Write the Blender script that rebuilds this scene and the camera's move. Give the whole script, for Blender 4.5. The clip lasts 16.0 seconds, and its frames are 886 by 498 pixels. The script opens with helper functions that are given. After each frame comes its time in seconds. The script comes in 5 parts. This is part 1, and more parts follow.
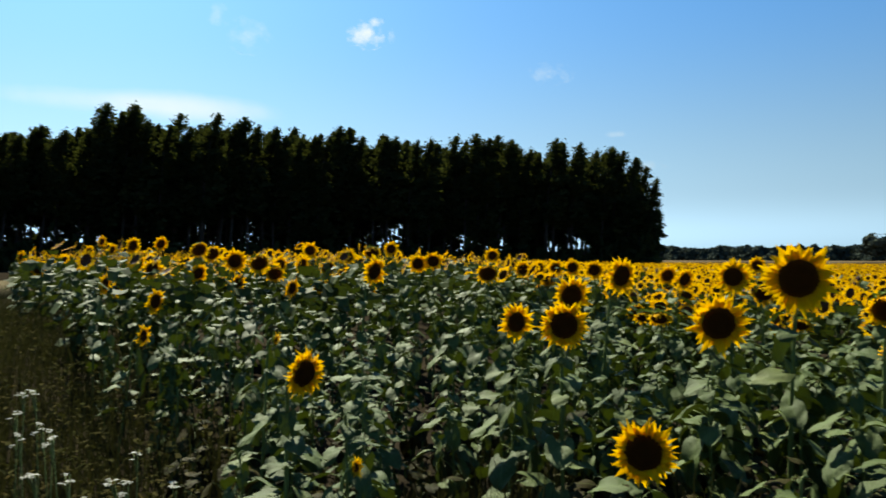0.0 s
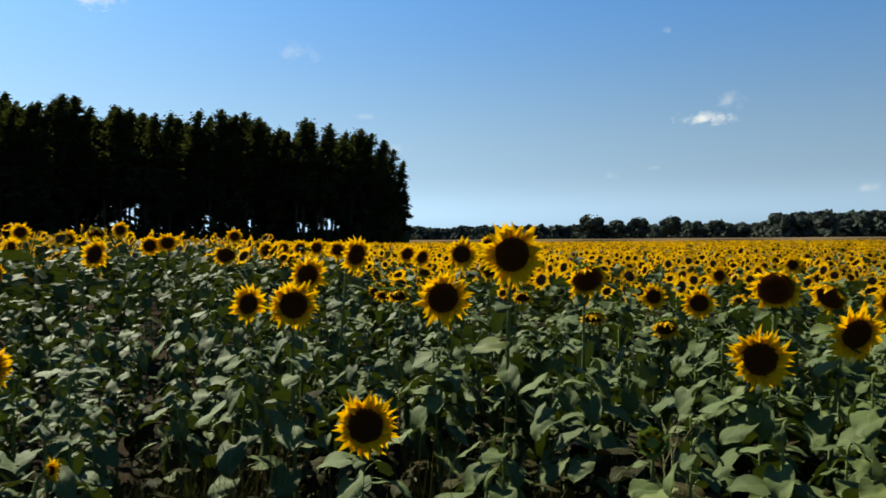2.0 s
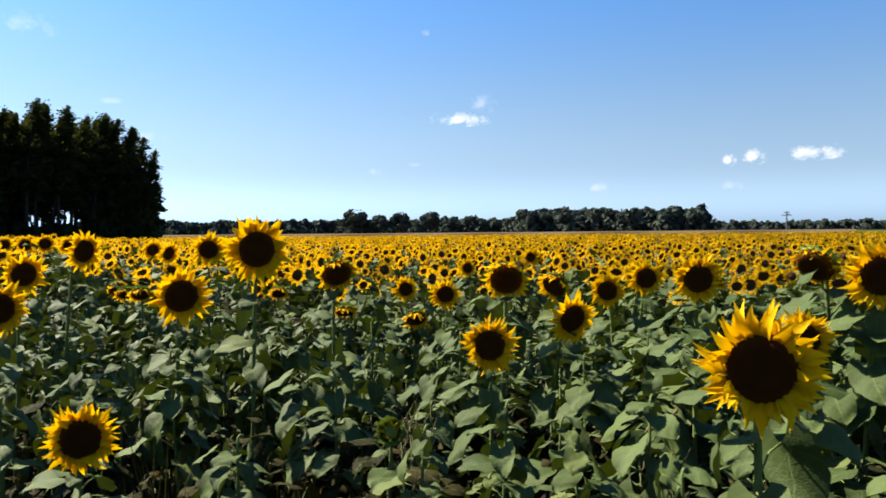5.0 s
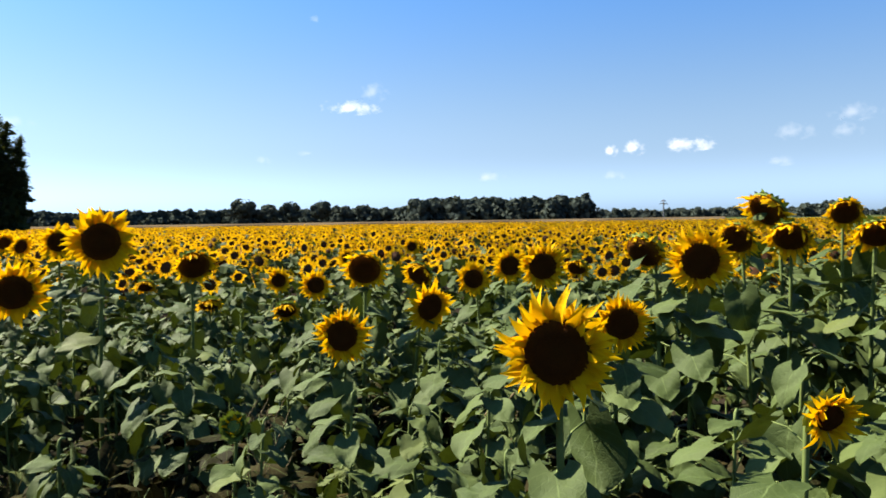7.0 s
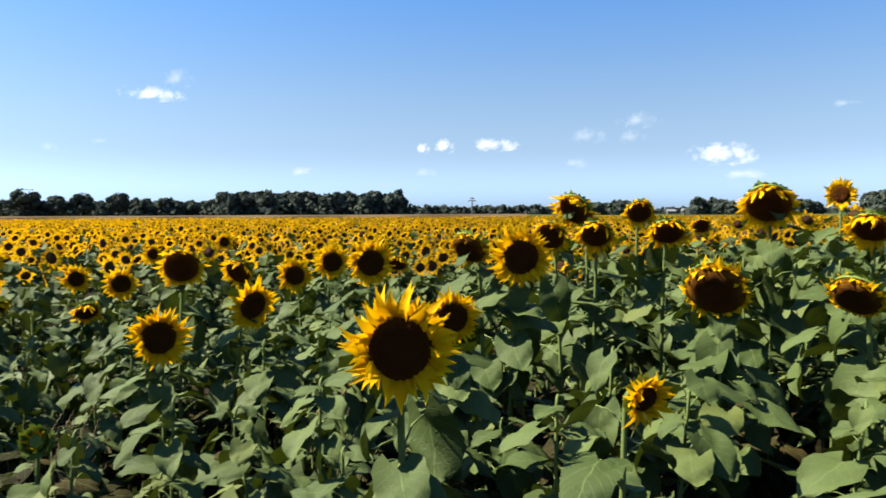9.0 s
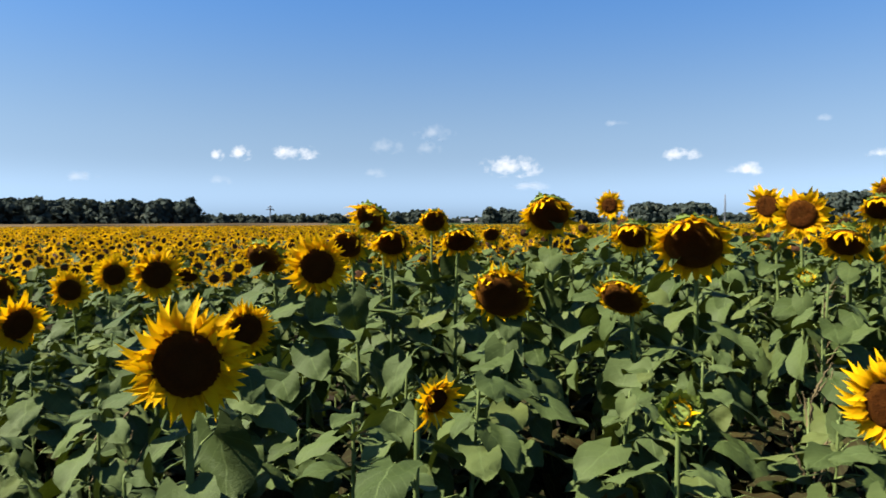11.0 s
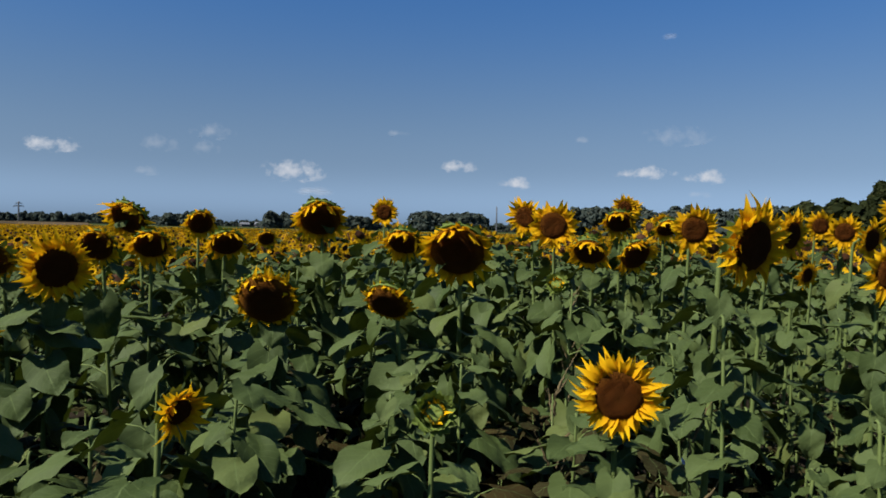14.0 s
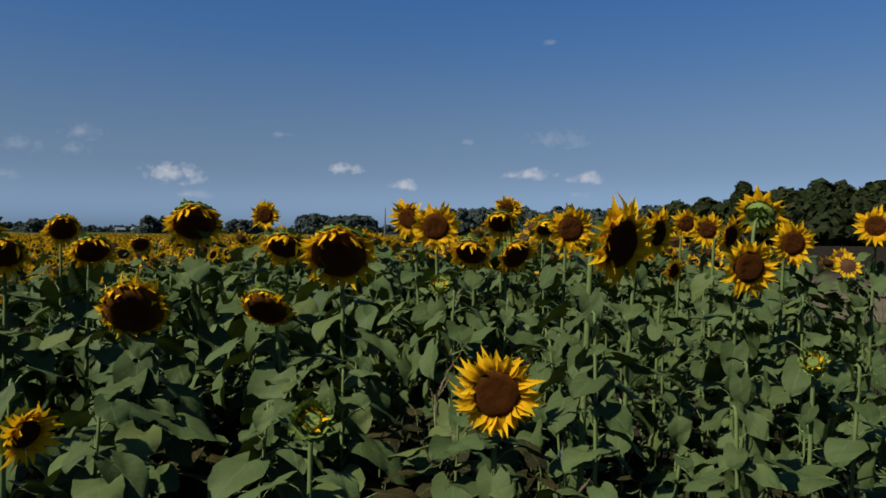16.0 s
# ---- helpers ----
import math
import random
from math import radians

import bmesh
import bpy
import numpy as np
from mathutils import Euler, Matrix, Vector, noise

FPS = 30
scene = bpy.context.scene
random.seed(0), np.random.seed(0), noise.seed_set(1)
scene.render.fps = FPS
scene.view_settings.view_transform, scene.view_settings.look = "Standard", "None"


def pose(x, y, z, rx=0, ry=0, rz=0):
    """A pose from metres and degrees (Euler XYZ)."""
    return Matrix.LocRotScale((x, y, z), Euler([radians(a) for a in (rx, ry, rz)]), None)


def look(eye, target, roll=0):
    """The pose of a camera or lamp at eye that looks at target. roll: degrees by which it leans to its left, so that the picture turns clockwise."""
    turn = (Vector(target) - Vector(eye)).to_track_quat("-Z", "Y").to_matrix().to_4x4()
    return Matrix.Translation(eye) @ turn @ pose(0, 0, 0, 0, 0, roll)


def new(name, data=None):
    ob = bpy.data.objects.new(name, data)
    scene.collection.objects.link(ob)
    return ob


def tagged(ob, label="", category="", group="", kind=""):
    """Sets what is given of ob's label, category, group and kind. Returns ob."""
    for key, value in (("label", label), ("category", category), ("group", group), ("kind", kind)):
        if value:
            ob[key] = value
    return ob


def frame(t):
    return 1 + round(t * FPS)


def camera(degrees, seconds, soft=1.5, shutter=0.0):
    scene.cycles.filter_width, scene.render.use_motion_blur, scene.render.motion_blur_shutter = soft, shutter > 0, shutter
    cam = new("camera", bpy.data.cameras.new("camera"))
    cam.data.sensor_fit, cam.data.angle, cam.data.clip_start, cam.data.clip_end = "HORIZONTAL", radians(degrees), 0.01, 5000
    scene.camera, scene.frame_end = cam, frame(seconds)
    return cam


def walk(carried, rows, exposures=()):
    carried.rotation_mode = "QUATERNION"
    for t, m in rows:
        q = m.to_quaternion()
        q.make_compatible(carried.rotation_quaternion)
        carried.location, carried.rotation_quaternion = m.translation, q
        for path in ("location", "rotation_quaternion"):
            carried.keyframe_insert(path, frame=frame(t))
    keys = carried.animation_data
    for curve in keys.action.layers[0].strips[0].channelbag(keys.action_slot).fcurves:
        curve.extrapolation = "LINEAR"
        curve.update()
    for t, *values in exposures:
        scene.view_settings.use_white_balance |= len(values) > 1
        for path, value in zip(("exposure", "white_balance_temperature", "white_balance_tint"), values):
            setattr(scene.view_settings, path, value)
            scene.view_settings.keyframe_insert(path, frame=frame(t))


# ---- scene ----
cam = camera(61.5, 16.0, soft=1.65, shutter=0.35)
PATH = [
    (0.0, pose(0.000, 0.000, 1.650, 90.88, -0.16, 0.00)),
    (0.5, pose(0.023, -0.018, 1.646, 90.37, 0.13, -5.56)),
    (1.0, pose(0.048, -0.015, 1.647, 90.15, -0.11, -11.09)),
    (1.5, pose(0.064, -0.016, 1.648, 89.76, -0.17, -15.31)),
    (2.0, pose(0.092, -0.001, 1.643, 89.35, 0.42, -18.98)),
    (2.5, pose(0.104, -0.005, 1.644, 89.18, 0.64, -22.10)),
    (3.0, pose(0.127, 0.000, 1.643, 89.01, 0.86, -24.93)),
    (3.5, pose(0.137, -0.008, 1.642, 88.89, 0.78, -27.67)),
    (4.0, pose(0.146, -0.011, 1.646, 88.66, 0.71, -30.81)),
    (4.5, pose(0.165, -0.007, 1.641, 88.70, 0.61, -33.97)),
    (4.7, pose(0.167, -0.012, 1.642, 88.70, 0.60, -35.33)),
    (6.8, pose(0.320, -0.162, 1.639, 88.40, 0.58, -43.73)),
    (7.0, pose(0.309, -0.142, 1.642, 87.87, 0.87, -45.22)),
    (7.5, pose(0.281, -0.106, 1.649, 87.52, 0.77, -49.12)),
    (8.0, pose(0.273, -0.097, 1.648, 87.27, 0.58, -52.20)),
    (8.5, pose(0.269, -0.095, 1.647, 87.18, 0.42, -55.53)),
    (9.0, pose(0.265, -0.100, 1.648, 87.37, 0.30, -59.48)),
    (9.5, pose(0.265, -0.100, 1.647, 87.67, 0.24, -63.46)),
    (10.0, pose(0.260, -0.108, 1.647, 87.85, -0.07, -67.51)),
    (12.3, pose(0.270, -0.142, 1.648, 88.16, -0.15, -82.41)),
    (12.5, pose(0.273, -0.150, 1.644, 88.24, -0.54, -83.43)),
    (13.0, pose(0.287, -0.153, 1.643, 88.33, -0.72, -85.88)),
    (13.5, pose(0.290, -0.161, 1.642, 88.67, -0.94, -88.82)),
    (14.0, pose(0.287, -0.167, 1.641, 88.60, -1.21, -91.39)),
    (14.5, pose(0.292, -0.175, 1.642, 88.66, -0.99, -93.61)),
    (15.0, pose(0.285, -0.188, 1.642, 88.96, -0.81, -95.93)),
    (15.5, pose(0.290, -0.192, 1.642, 88.83, -0.88, -98.42)),
    (16.0, pose(0.303, -0.201, 1.641, 88.86, -0.37, -99.92)),
]
EXPOSURES = [(0.0, 1.48, 7050, 0), (1.5, 1.33, 7000, 4), (3.5, 1.68, 7150, 8), (5.0, 1.9, 6900, 11), (8.0, 2.02, 6800, 12), (10.2, 1.87, 6750, 12),
             (12.5, 1.33, 6500, 13), (13.5, 1.0, 6350, 13), (14.5, 0.7, 6250, 13), (16.0, 0.52, 6200, 14)]
walk(cam, PATH, EXPOSURES)

# ---- sky and sun ----
SUN_AZ, SUN_EL = -28.0, 46.0      # clockwise from +y, degrees
world = bpy.data.worlds.new("summer_sky")
scene.world = world
world.use_nodes = True
wt = world.node_tree
sky = wt.nodes.new("ShaderNodeTexSky")
sky.sky_type = "NISHITA"
sky.sun_disc = False
sky.sun_elevation = radians(SUN_EL)
sky.sun_rotation = radians(SUN_AZ)
sky.altitude = 300.0
sky.air_density, sky.dust_density, sky.ozone_density = 1.0, 1.6, 6.0
# a deep clear blue overhead; summer haze pales it to a soft lavender towards the horizon


def world_mix(blend, fac, a, b):
    n = wt.nodes.new("ShaderNodeMix")
    n.data_type, n.blend_type = "RGBA", blend
    for socket, v in ((n.inputs[0], fac), (n.inputs[6], a), (n.inputs[7], b)):
        if isinstance(v, (float, tuple)):
            socket.default_value = v
        else:
            wt.links.new(v, socket)
    return n.outputs[2]


def by_height(top, low, high):
    """A value that goes smoothly from low at the horizon to high at the given height of the sky."""
    n = wt.nodes.new("ShaderNodeMapRange")
    n.interpolation_type = "SMOOTHERSTEP"
    n.inputs["From Min"].default_value, n.inputs["From Max"].default_value = 0.0, top
    n.inputs["To Min"].default_value, n.inputs["To Max"].default_value = low, high
    wt.links.new(height.outputs["Z"], n.inputs["Value"])
    return n.outputs[0]


direction = wt.nodes.new("ShaderNodeTexCoord")
height = wt.nodes.new("ShaderNodeSeparateXYZ")
wt.links.new(direction.outputs["Generated"], height.inputs[0])
grey = wt.nodes.new("ShaderNodeRGBToBW")
wt.links.new(sky.outputs[0], grey.inputs[0])
clear = world_mix("MULTIPLY", 1.0, sky.outputs[0], (0.57, 1.0, 1.32, 1))
pale = world_mix("MULTIPLY", 1.0, grey.outputs[0], (0.71, 1.05, 1.47, 1))
pale = world_mix("MULTIPLY", 1.0, pale, by_height(0.10, 1.55, 1.0))
wt.links.new(world_mix("MIX", by_height(0.40, 0.96, 0.0), clear, pale), wt.nodes["Background"].inputs["Color"])
wt.nodes["Background"].inputs["Strength"].default_value = 0.043

sun = new("sun", bpy.data.lights.new("sun", "SUN"))
sun.data.energy, sun.data.angle, sun.data.color = 5.0, radians(0.5), (1.0, 0.95, 0.86)
sv = Vector((math.sin(radians(SUN_AZ)) * math.cos(radians(SUN_EL)), math.cos(radians(SUN_AZ)) * math.cos(radians(SUN_EL)), math.sin(radians(SUN_EL))))
sun.matrix_world = look(sv * 50, (0, 0, 0))


# ---- materials ----
def mat(name):
    m = bpy.data.materials.new(name)
    m.use_nodes = True
    t = m.node_tree
    return m, t, t.nodes["Principled BSDF"]


def node(t, kind, **values):
    n = t.nodes.new(kind)
    for k, v in values.items():
        n.inputs[k.replace("_", " ")].default_value = v
    return n


def ramp(t, fac, *stops):
    n = t.nodes.new("ShaderNodeValToRGB")
    e = n.color_ramp.elements
    while len(e) < len(stops):
        e.new(0.5)
    for el, (p, c) in zip(e, stops):
        el.position, el.color = p, (*c, 1)
    t.links.new(fac, n.inputs[0])
    return n.outputs[0]


def noise_tex(t, scale, detail=4.0, coords="Object", rough=0.55):
    tc = t.nodes.new("ShaderNodeTexCoord")
    n = node(t, "ShaderNodeTexNoise", Scale=scale, Detail=detail, Roughness=rough)
    t.links.new(tc.outputs[coords], n.inputs["Vector"])
    return n.outputs["Fac"]


def maths(t, op, a, b=None):
    n = t.nodes.new("ShaderNodeMath")
    n.operation = op
    for i, v in enumerate((a, b)):
        if v is None:
            continue
        if isinstance(v, (int, float)):
            n.inputs[i].default_value = v
        else:
            t.links.new(v, n.inputs[i])
    return n.outputs[0]


def mix(t, fac, a, b, blend="MIX"):
    n = t.nodes.new("ShaderNodeMix")
    n.data_type, n.blend_type = "RGBA", blend
    for s, v in ((n.inputs[0], fac), (n.inputs[6], a), (n.inputs[7], b)):
        if isinstance(v, (int, float)):
            s.default_value = v
        elif isinstance(v, tuple):
            s.default_value = (*v, 1)
        else:
            t.links.new(v, s)
    return n.outputs[2]


def chance(t):
    """A random number for each object and each loose piece."""
    a = t.nodes.new("ShaderNodeObjectInfo").outputs["Random"]
    b = t.nodes.new("ShaderNodeNewGeometry").outputs["Random Per Island"]
    return maths(t, "FRACT", maths(t, "ADD", a, b))


def bump(t, p, height, strength, distance):
    b = node(t, "ShaderNodeBump", Strength=strength, Distance=distance)
    t.links.new(height, b.inputs["Height"])
    t.links.new(b.outputs[0], p.inputs["Normal"])
    return b.outputs[0]


def thin(t, p, colour, share):
    """Lets part of the light through a leaf or petal."""
    tr = t.nodes.new("ShaderNodeBsdfTranslucent")
    if isinstance(colour, tuple):
        tr.inputs["Color"].default_value = (*colour, 1)
    else:
        t.links.new(colour, tr.inputs["Color"])
    ms = node(t, "ShaderNodeMixShader", Fac=share)
    t.links.new(p.outputs[0], ms.inputs[1])
    t.links.new(tr.outputs[0], ms.inputs[2])
    t.links.new(ms.outputs[0], t.nodes["Material Output"].inputs["Surface"])


def leaf_material(name, lo, hi, glow, veins=True, share=0.10, gloss=0.08):
    m, t, p = mat(name)
    r = chance(t)
    base = ramp(t, r, (0.0, lo), (0.85, hi), (1.0, (hi[0] * 1.25, hi[1] * 1.1, hi[2] * 0.95)))
    mott = noise_tex(t, 14.0)
    base = mix(t, maths(t, "MULTIPLY", mott, 0.35), base, (lo[0] * 0.6, lo[1] * 0.65, lo[2] * 0.6))
    if veins:
        uv = t.nodes.new("ShaderNodeUVMap")
        uv.uv_map = "UVMap"
        s = t.nodes.new("ShaderNodeSeparateXYZ")
        t.links.new(uv.outputs[0], s.inputs[0])
        across = maths(t, "ABSOLUTE", maths(t, "SUBTRACT", s.outputs[1], 0.5))
        mid = maths(t, "LESS_THAN", across, 0.016)
        side = maths(t, "FRACT", maths(t, "MULTIPLY", maths(t, "SUBTRACT", s.outputs[0], maths(t, "MULTIPLY", across, 0.75)), 6.5))
        side = maths(t, "LESS_THAN", side, 0.09)
        v = maths(t, "MAXIMUM", mid, maths(t, "MULTIPLY", side, 0.55))
        base = mix(t, maths(t, "MULTIPLY", v, 0.5), base, (0.09, 0.125, 0.04))
        h = maths(t, "ADD", maths(t, "MULTIPLY", noise_tex(t, 42.0), 0.7), maths(t, "MULTIPLY", v, -0.6))
        bump(t, p, h, 0.5, 0.006)
    t.links.new(base, p.inputs["Base Color"])
    p.inputs["Roughness"].default_value = 0.62
    p.inputs["Specular IOR Level"].default_value = gloss
    thin(t, p, glow, share)
    return m


M_LEAF = leaf_material("sunflower_leaf", (0.030, 0.046, 0.011), (0.064, 0.088, 0.026), (0.070, 0.096, 0.006), share=0.07, gloss=0.12)
M_LEAF_FAR = leaf_material("sunflower_leaf_far", (0.032, 0.047, 0.014), (0.062, 0.081, 0.028), (0.06, 0.08, 0.006), veins=False, gloss=0.06)
M_BRACT = leaf_material("green_bract", (0.075, 0.11, 0.02), (0.16, 0.205, 0.042), (0.15, 0.20, 0.015), veins=False)
# withered brown, darkened further: shade under the canopy is put into the colour
M_WITHERED_SHADED = leaf_material("withered_leaf_shade_dark", (0.013, 0.012, 0.005), (0.028, 0.023, 0.009), (0.02, 0.017, 0.004), veins=True, share=0.05, gloss=0.02)


def petal_material():
    m, t, p = mat("yellow_petal")
    uv = t.nodes.new("ShaderNodeUVMap")
    uv.uv_map = "UVMap"
    s = t.nodes.new("ShaderNodeSeparateXYZ")
    t.links.new(uv.outputs[0], s.inputs[0])
    base = ramp(t, s.outputs[0], (0.0, (0.52, 0.20, 0.002)), (0.35, (0.68, 0.38, 0.003)), (1.0, (0.72, 0.45, 0.004)))
    streak = maths(t, "SINE", maths(t, "MULTIPLY", s.outputs[1], 38.0))
    base = mix(t, maths(t, "MULTIPLY", maths(t, "ADD", streak, 1.0), 0.07), base, (0.52, 0.20, 0.003))
    base = mix(t, maths(t, "MULTIPLY", chance(t), 0.35), base, (0.62, 0.29, 0.003))
    t.links.new(base, p.inputs["Base Color"])
    bump(t, p, streak, 0.25, 0.002)
    p.inputs["Roughness"].default_value = 0.7
    p.inputs["Specular IOR Level"].default_value = 0.05
    thin(t, p, base, 0.36)
    return m


M_PETAL = petal_material()


def far_petal_material():
    """The same yellow, for heads too far off to show the veins of a petal."""
    m, t, p = mat("yellow_petal_far")
    base = ramp(t, chance(t), (0.0, (0.46, 0.20, 0.003)), (0.5, (0.58, 0.31, 0.004)), (1.0, (0.66, 0.39, 0.006)))
    t.links.new(base, p.inputs["Base Color"])
    p.inputs["Roughness"].default_value = 0.7
    p.inputs["Specular IOR Level"].default_value = 0.05
    thin(t, p, base, 0.36)
    return m


M_PETAL_FAR = far_petal_material()


def disc_material():
    m, t, p = mat("seed_disc_brown")
    tc = t.nodes.new("ShaderNodeTexCoord")
    ln = t.nodes.new("ShaderNodeVectorMath")
    ln.operation = "LENGTH"
    t.links.new(tc.outputs["Object"], ln.inputs[0])
    wob = maths(t, "ADD", ln.outputs["Value"], maths(t, "MULTIPLY", maths(t, "SUBTRACT", noise_tex(t, 9.0), 0.5), 0.10))
    base = ramp(t, wob, (0.02, (0.10, 0.035, 0.004)), (0.11, (0.11, 0.033, 0.004)), (0.185, (0.105, 0.030, 0.003)), (0.225, (0.13, 0.040, 0.003)), (0.26, (0.16, 0.056, 0.005)), (0.31, (0.30, 0.12, 0.008)))
    vor = node(t, "ShaderNodeTexVoronoi", Scale=120.0)
    t.links.new(tc.outputs["Object"], vor.inputs["Vector"])
    base = mix(t, maths(t, "MULTIPLY", maths(t, "ADD", vor.outputs["Distance"], maths(t, "SUBTRACT", noise_tex(t, 5.0), 0.28)), 0.5), base, (0.02, 0.009, 0.004))
    t.links.new(base, p.inputs["Base Color"])
    bump(t, p, vor.outputs["Distance"], 0.9, -0.015)
    p.inputs["Roughness"].default_value = 0.95
    p.inputs["Specular IOR Level"].default_value = 0.04
    return m


M_DISC = disc_material()


def plain_material(name, lo, hi, scale=6.0, rough=0.8, fine=60.0, relief=0.4, depth=0.01, coords="Object", spec=0.2):
    m, t, p = mat(name)
    big = noise_tex(t, scale, coords=coords)
    small = noise_tex(t, fine, coords=coords)
    f = maths(t, "ADD", maths(t, "MULTIPLY", big, 0.65), maths(t, "MULTIPLY", small, 0.35))
    base = ramp(t, f, (0.3, lo), (0.7, hi))
    t.links.new(base, p.inputs["Base Color"])
    bump(t, p, f, relief, depth)
    p.inputs["Roughness"].default_value = rough
    p.inputs["Specular IOR Level"].default_value = spec
    return m


M_FAR_DISC = plain_material("seed_disc_far", (0.035, 0.013, 0.004), (0.07, 0.026, 0.006), 3.0)
M_STEM = plain_material("hairy_green_stem", (0.06, 0.085, 0.02), (0.11, 0.145, 0.04), 9.0, 0.7, 160.0, 0.3, 0.003)
# brown soil, its colour lowered to carry the shade between the plants
M_SOIL = plain_material("dry_brown_soil_shaded", (0.010, 0.008, 0.006), (0.026, 0.021, 0.014), 0.6, 1.0, 9.0, 0.8, 0.05, spec=0.0)
M_TRACK = plain_material("pale_dirt", (0.05, 0.042, 0.026), (0.09, 0.075, 0.046), 0.5, 1.0, 7.0, 0.5, 0.03, spec=0.0)
M_RIPE = plain_material("ripe_stubble", (0.055, 0.041, 0.024), (0.085, 0.063, 0.036), 0.03, 1.0, 1.2, 0.6, 0.2, spec=0.0)
M_GRASSLAND = plain_material("grassland", (0.03, 0.04, 0.014), (0.05, 0.06, 0.022), 0.02, 1.0, 0.6, 0.6, 0.2, spec=0.0)
M_BARK = plain_material("dark_bark", (0.018, 0.015, 0.012), (0.045, 0.036, 0.027), 2.0, 0.95, 20.0, 0.8, 0.03)
M_DRY = plain_material("dry_seed_stalk", (0.06, 0.046, 0.02), (0.13, 0.098, 0.045), 12.0, 0.9, 90.0, 0.5, 0.004)
M_WHITE_FLOWER = plain_material("white_umbel", (0.20, 0.20, 0.17), (0.32, 0.32, 0.27), 20.0, 0.8, 120.0, 0.5, 0.004)
M_BLUE_FLOWER = plain_material("pale_blue_floret", (0.35, 0.42, 0.75), (0.5, 0.55, 0.85), 20.0, 0.8)
M_STEEL = plain_material("weathered_grey_steel", (0.05, 0.055, 0.06), (0.10, 0.105, 0.11), 2.0, 0.6)
M_WALL = plain_material("pale_render", (0.07, 0.07, 0.065), (0.11, 0.105, 0.10), 0.8, 0.9)
M_ROOF = plain_material("grey_roof", (0.09, 0.095, 0.105), (0.14, 0.145, 0.155), 0.8, 0.8)
M_GLASS = plain_material("dark_pane", (0.02, 0.025, 0.03), (0.04, 0.045, 0.05), 1.0, 0.15)
M_GRASS = leaf_material("verge_grass", (0.022, 0.024, 0.008), (0.055, 0.046, 0.018), (0.05, 0.05, 0.012), veins=False, gloss=0.0)
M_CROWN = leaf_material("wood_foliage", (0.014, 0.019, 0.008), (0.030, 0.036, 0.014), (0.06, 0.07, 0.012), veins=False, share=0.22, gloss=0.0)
# paler, bluer green: the haze of distance is put into this foliage colour
M_HAZED_CROWN = leaf_material("hazed_distant_foliage", (0.030, 0.039, 0.032), (0.050, 0.061, 0.050), (0.04, 0.05, 0.03), veins=False, share=0.08, gloss=0.0)


def cloud_material(name, thick, grain=0.030, torn=3.4):
    m, t, p = mat(name)
    tc = t.nodes.new("ShaderNodeTexCoord")
    sp = t.nodes.new("ShaderNodeSeparateXYZ")
    t.links.new(tc.outputs["Generated"], sp.inputs[0])
    # round fall-off over the cloud's own box, torn by noise in metres
    dx = maths(t, "MULTIPLY", maths(t, "SUBTRACT", sp.outputs[0], 0.5), 2.0)
    dz = maths(t, "MULTIPLY", maths(t, "SUBTRACT", sp.outputs[2], 0.42), 2.0)
    r = maths(t, "SQRT", maths(t, "ADD", maths(t, "MULTIPLY", dx, dx), maths(t, "MULTIPLY", dz, dz)))
    # each cloud has a torn shape of its own
    n4 = node(t, "ShaderNodeTexNoise", Scale=grain, Detail=6.0, Roughness=0.6)
    n4.noise_dimensions = "4D"
    t.links.new(tc.outputs["Object"], n4.inputs["Vector"])
    t.links.new(maths(t, "MULTIPLY", t.nodes.new("ShaderNodeObjectInfo").outputs["Random"], 60.0), n4.inputs["W"])
    n = n4.outputs["Fac"]
    d = maths(t, "ADD", maths(t, "SUBTRACT", 0.60, r), maths(t, "MULTIPLY", maths(t, "SUBTRACT", n, 0.5), torn))
    cl = t.nodes.new("ShaderNodeClamp")
    t.links.new(maths(t, "MULTIPLY", d, thick), cl.inputs[0])
    edge = t.nodes.new("ShaderNodeClamp")
    t.links.new(maths(t, "MULTIPLY", maths(t, "SUBTRACT", 1.0, r), 4.0), edge.inputs[0])
    a = maths(t, "MULTIPLY", cl.outputs[0], edge.outputs[0])
    # sunlit white of the vapour is put in as emission
    em = node(t, "ShaderNodeEmission", Color=(0.92, 0.96, 1.0, 1), Strength=0.38)
    tr = t.nodes.new("ShaderNodeBsdfTransparent")
    ms = t.nodes.new("ShaderNodeMixShader")
    t.links.new(a, ms.inputs[0])
    t.links.new(tr.outputs[0], ms.inputs[1])
    t.links.new(em.outputs[0], ms.inputs[2])
    t.links.new(ms.outputs[0], t.nodes["Material Output"].inputs["Surface"])
    return m


M_CLOUD = cloud_material("bright_cloud", 0.9)
M_CLOUD_THIN = cloud_material("thin_cloud", 0.20)
# thickened haze whose glow stands in for the bright sky round the sun
M_GLOW_VEIL = cloud_material("sun_glow_veil", 0.9, 0.004, 0.9)


# ---- mesh helpers ----
def part(name, me, parent=None, label="", at=None):
    """Links a mesh as one object, under a thing where one is given."""
    ob = new(name, me)
    if parent is not None:
        ob.parent = parent
    if at is not None:
        ob.matrix_basis = at
    if label:
        ob["label"] = label
    return ob


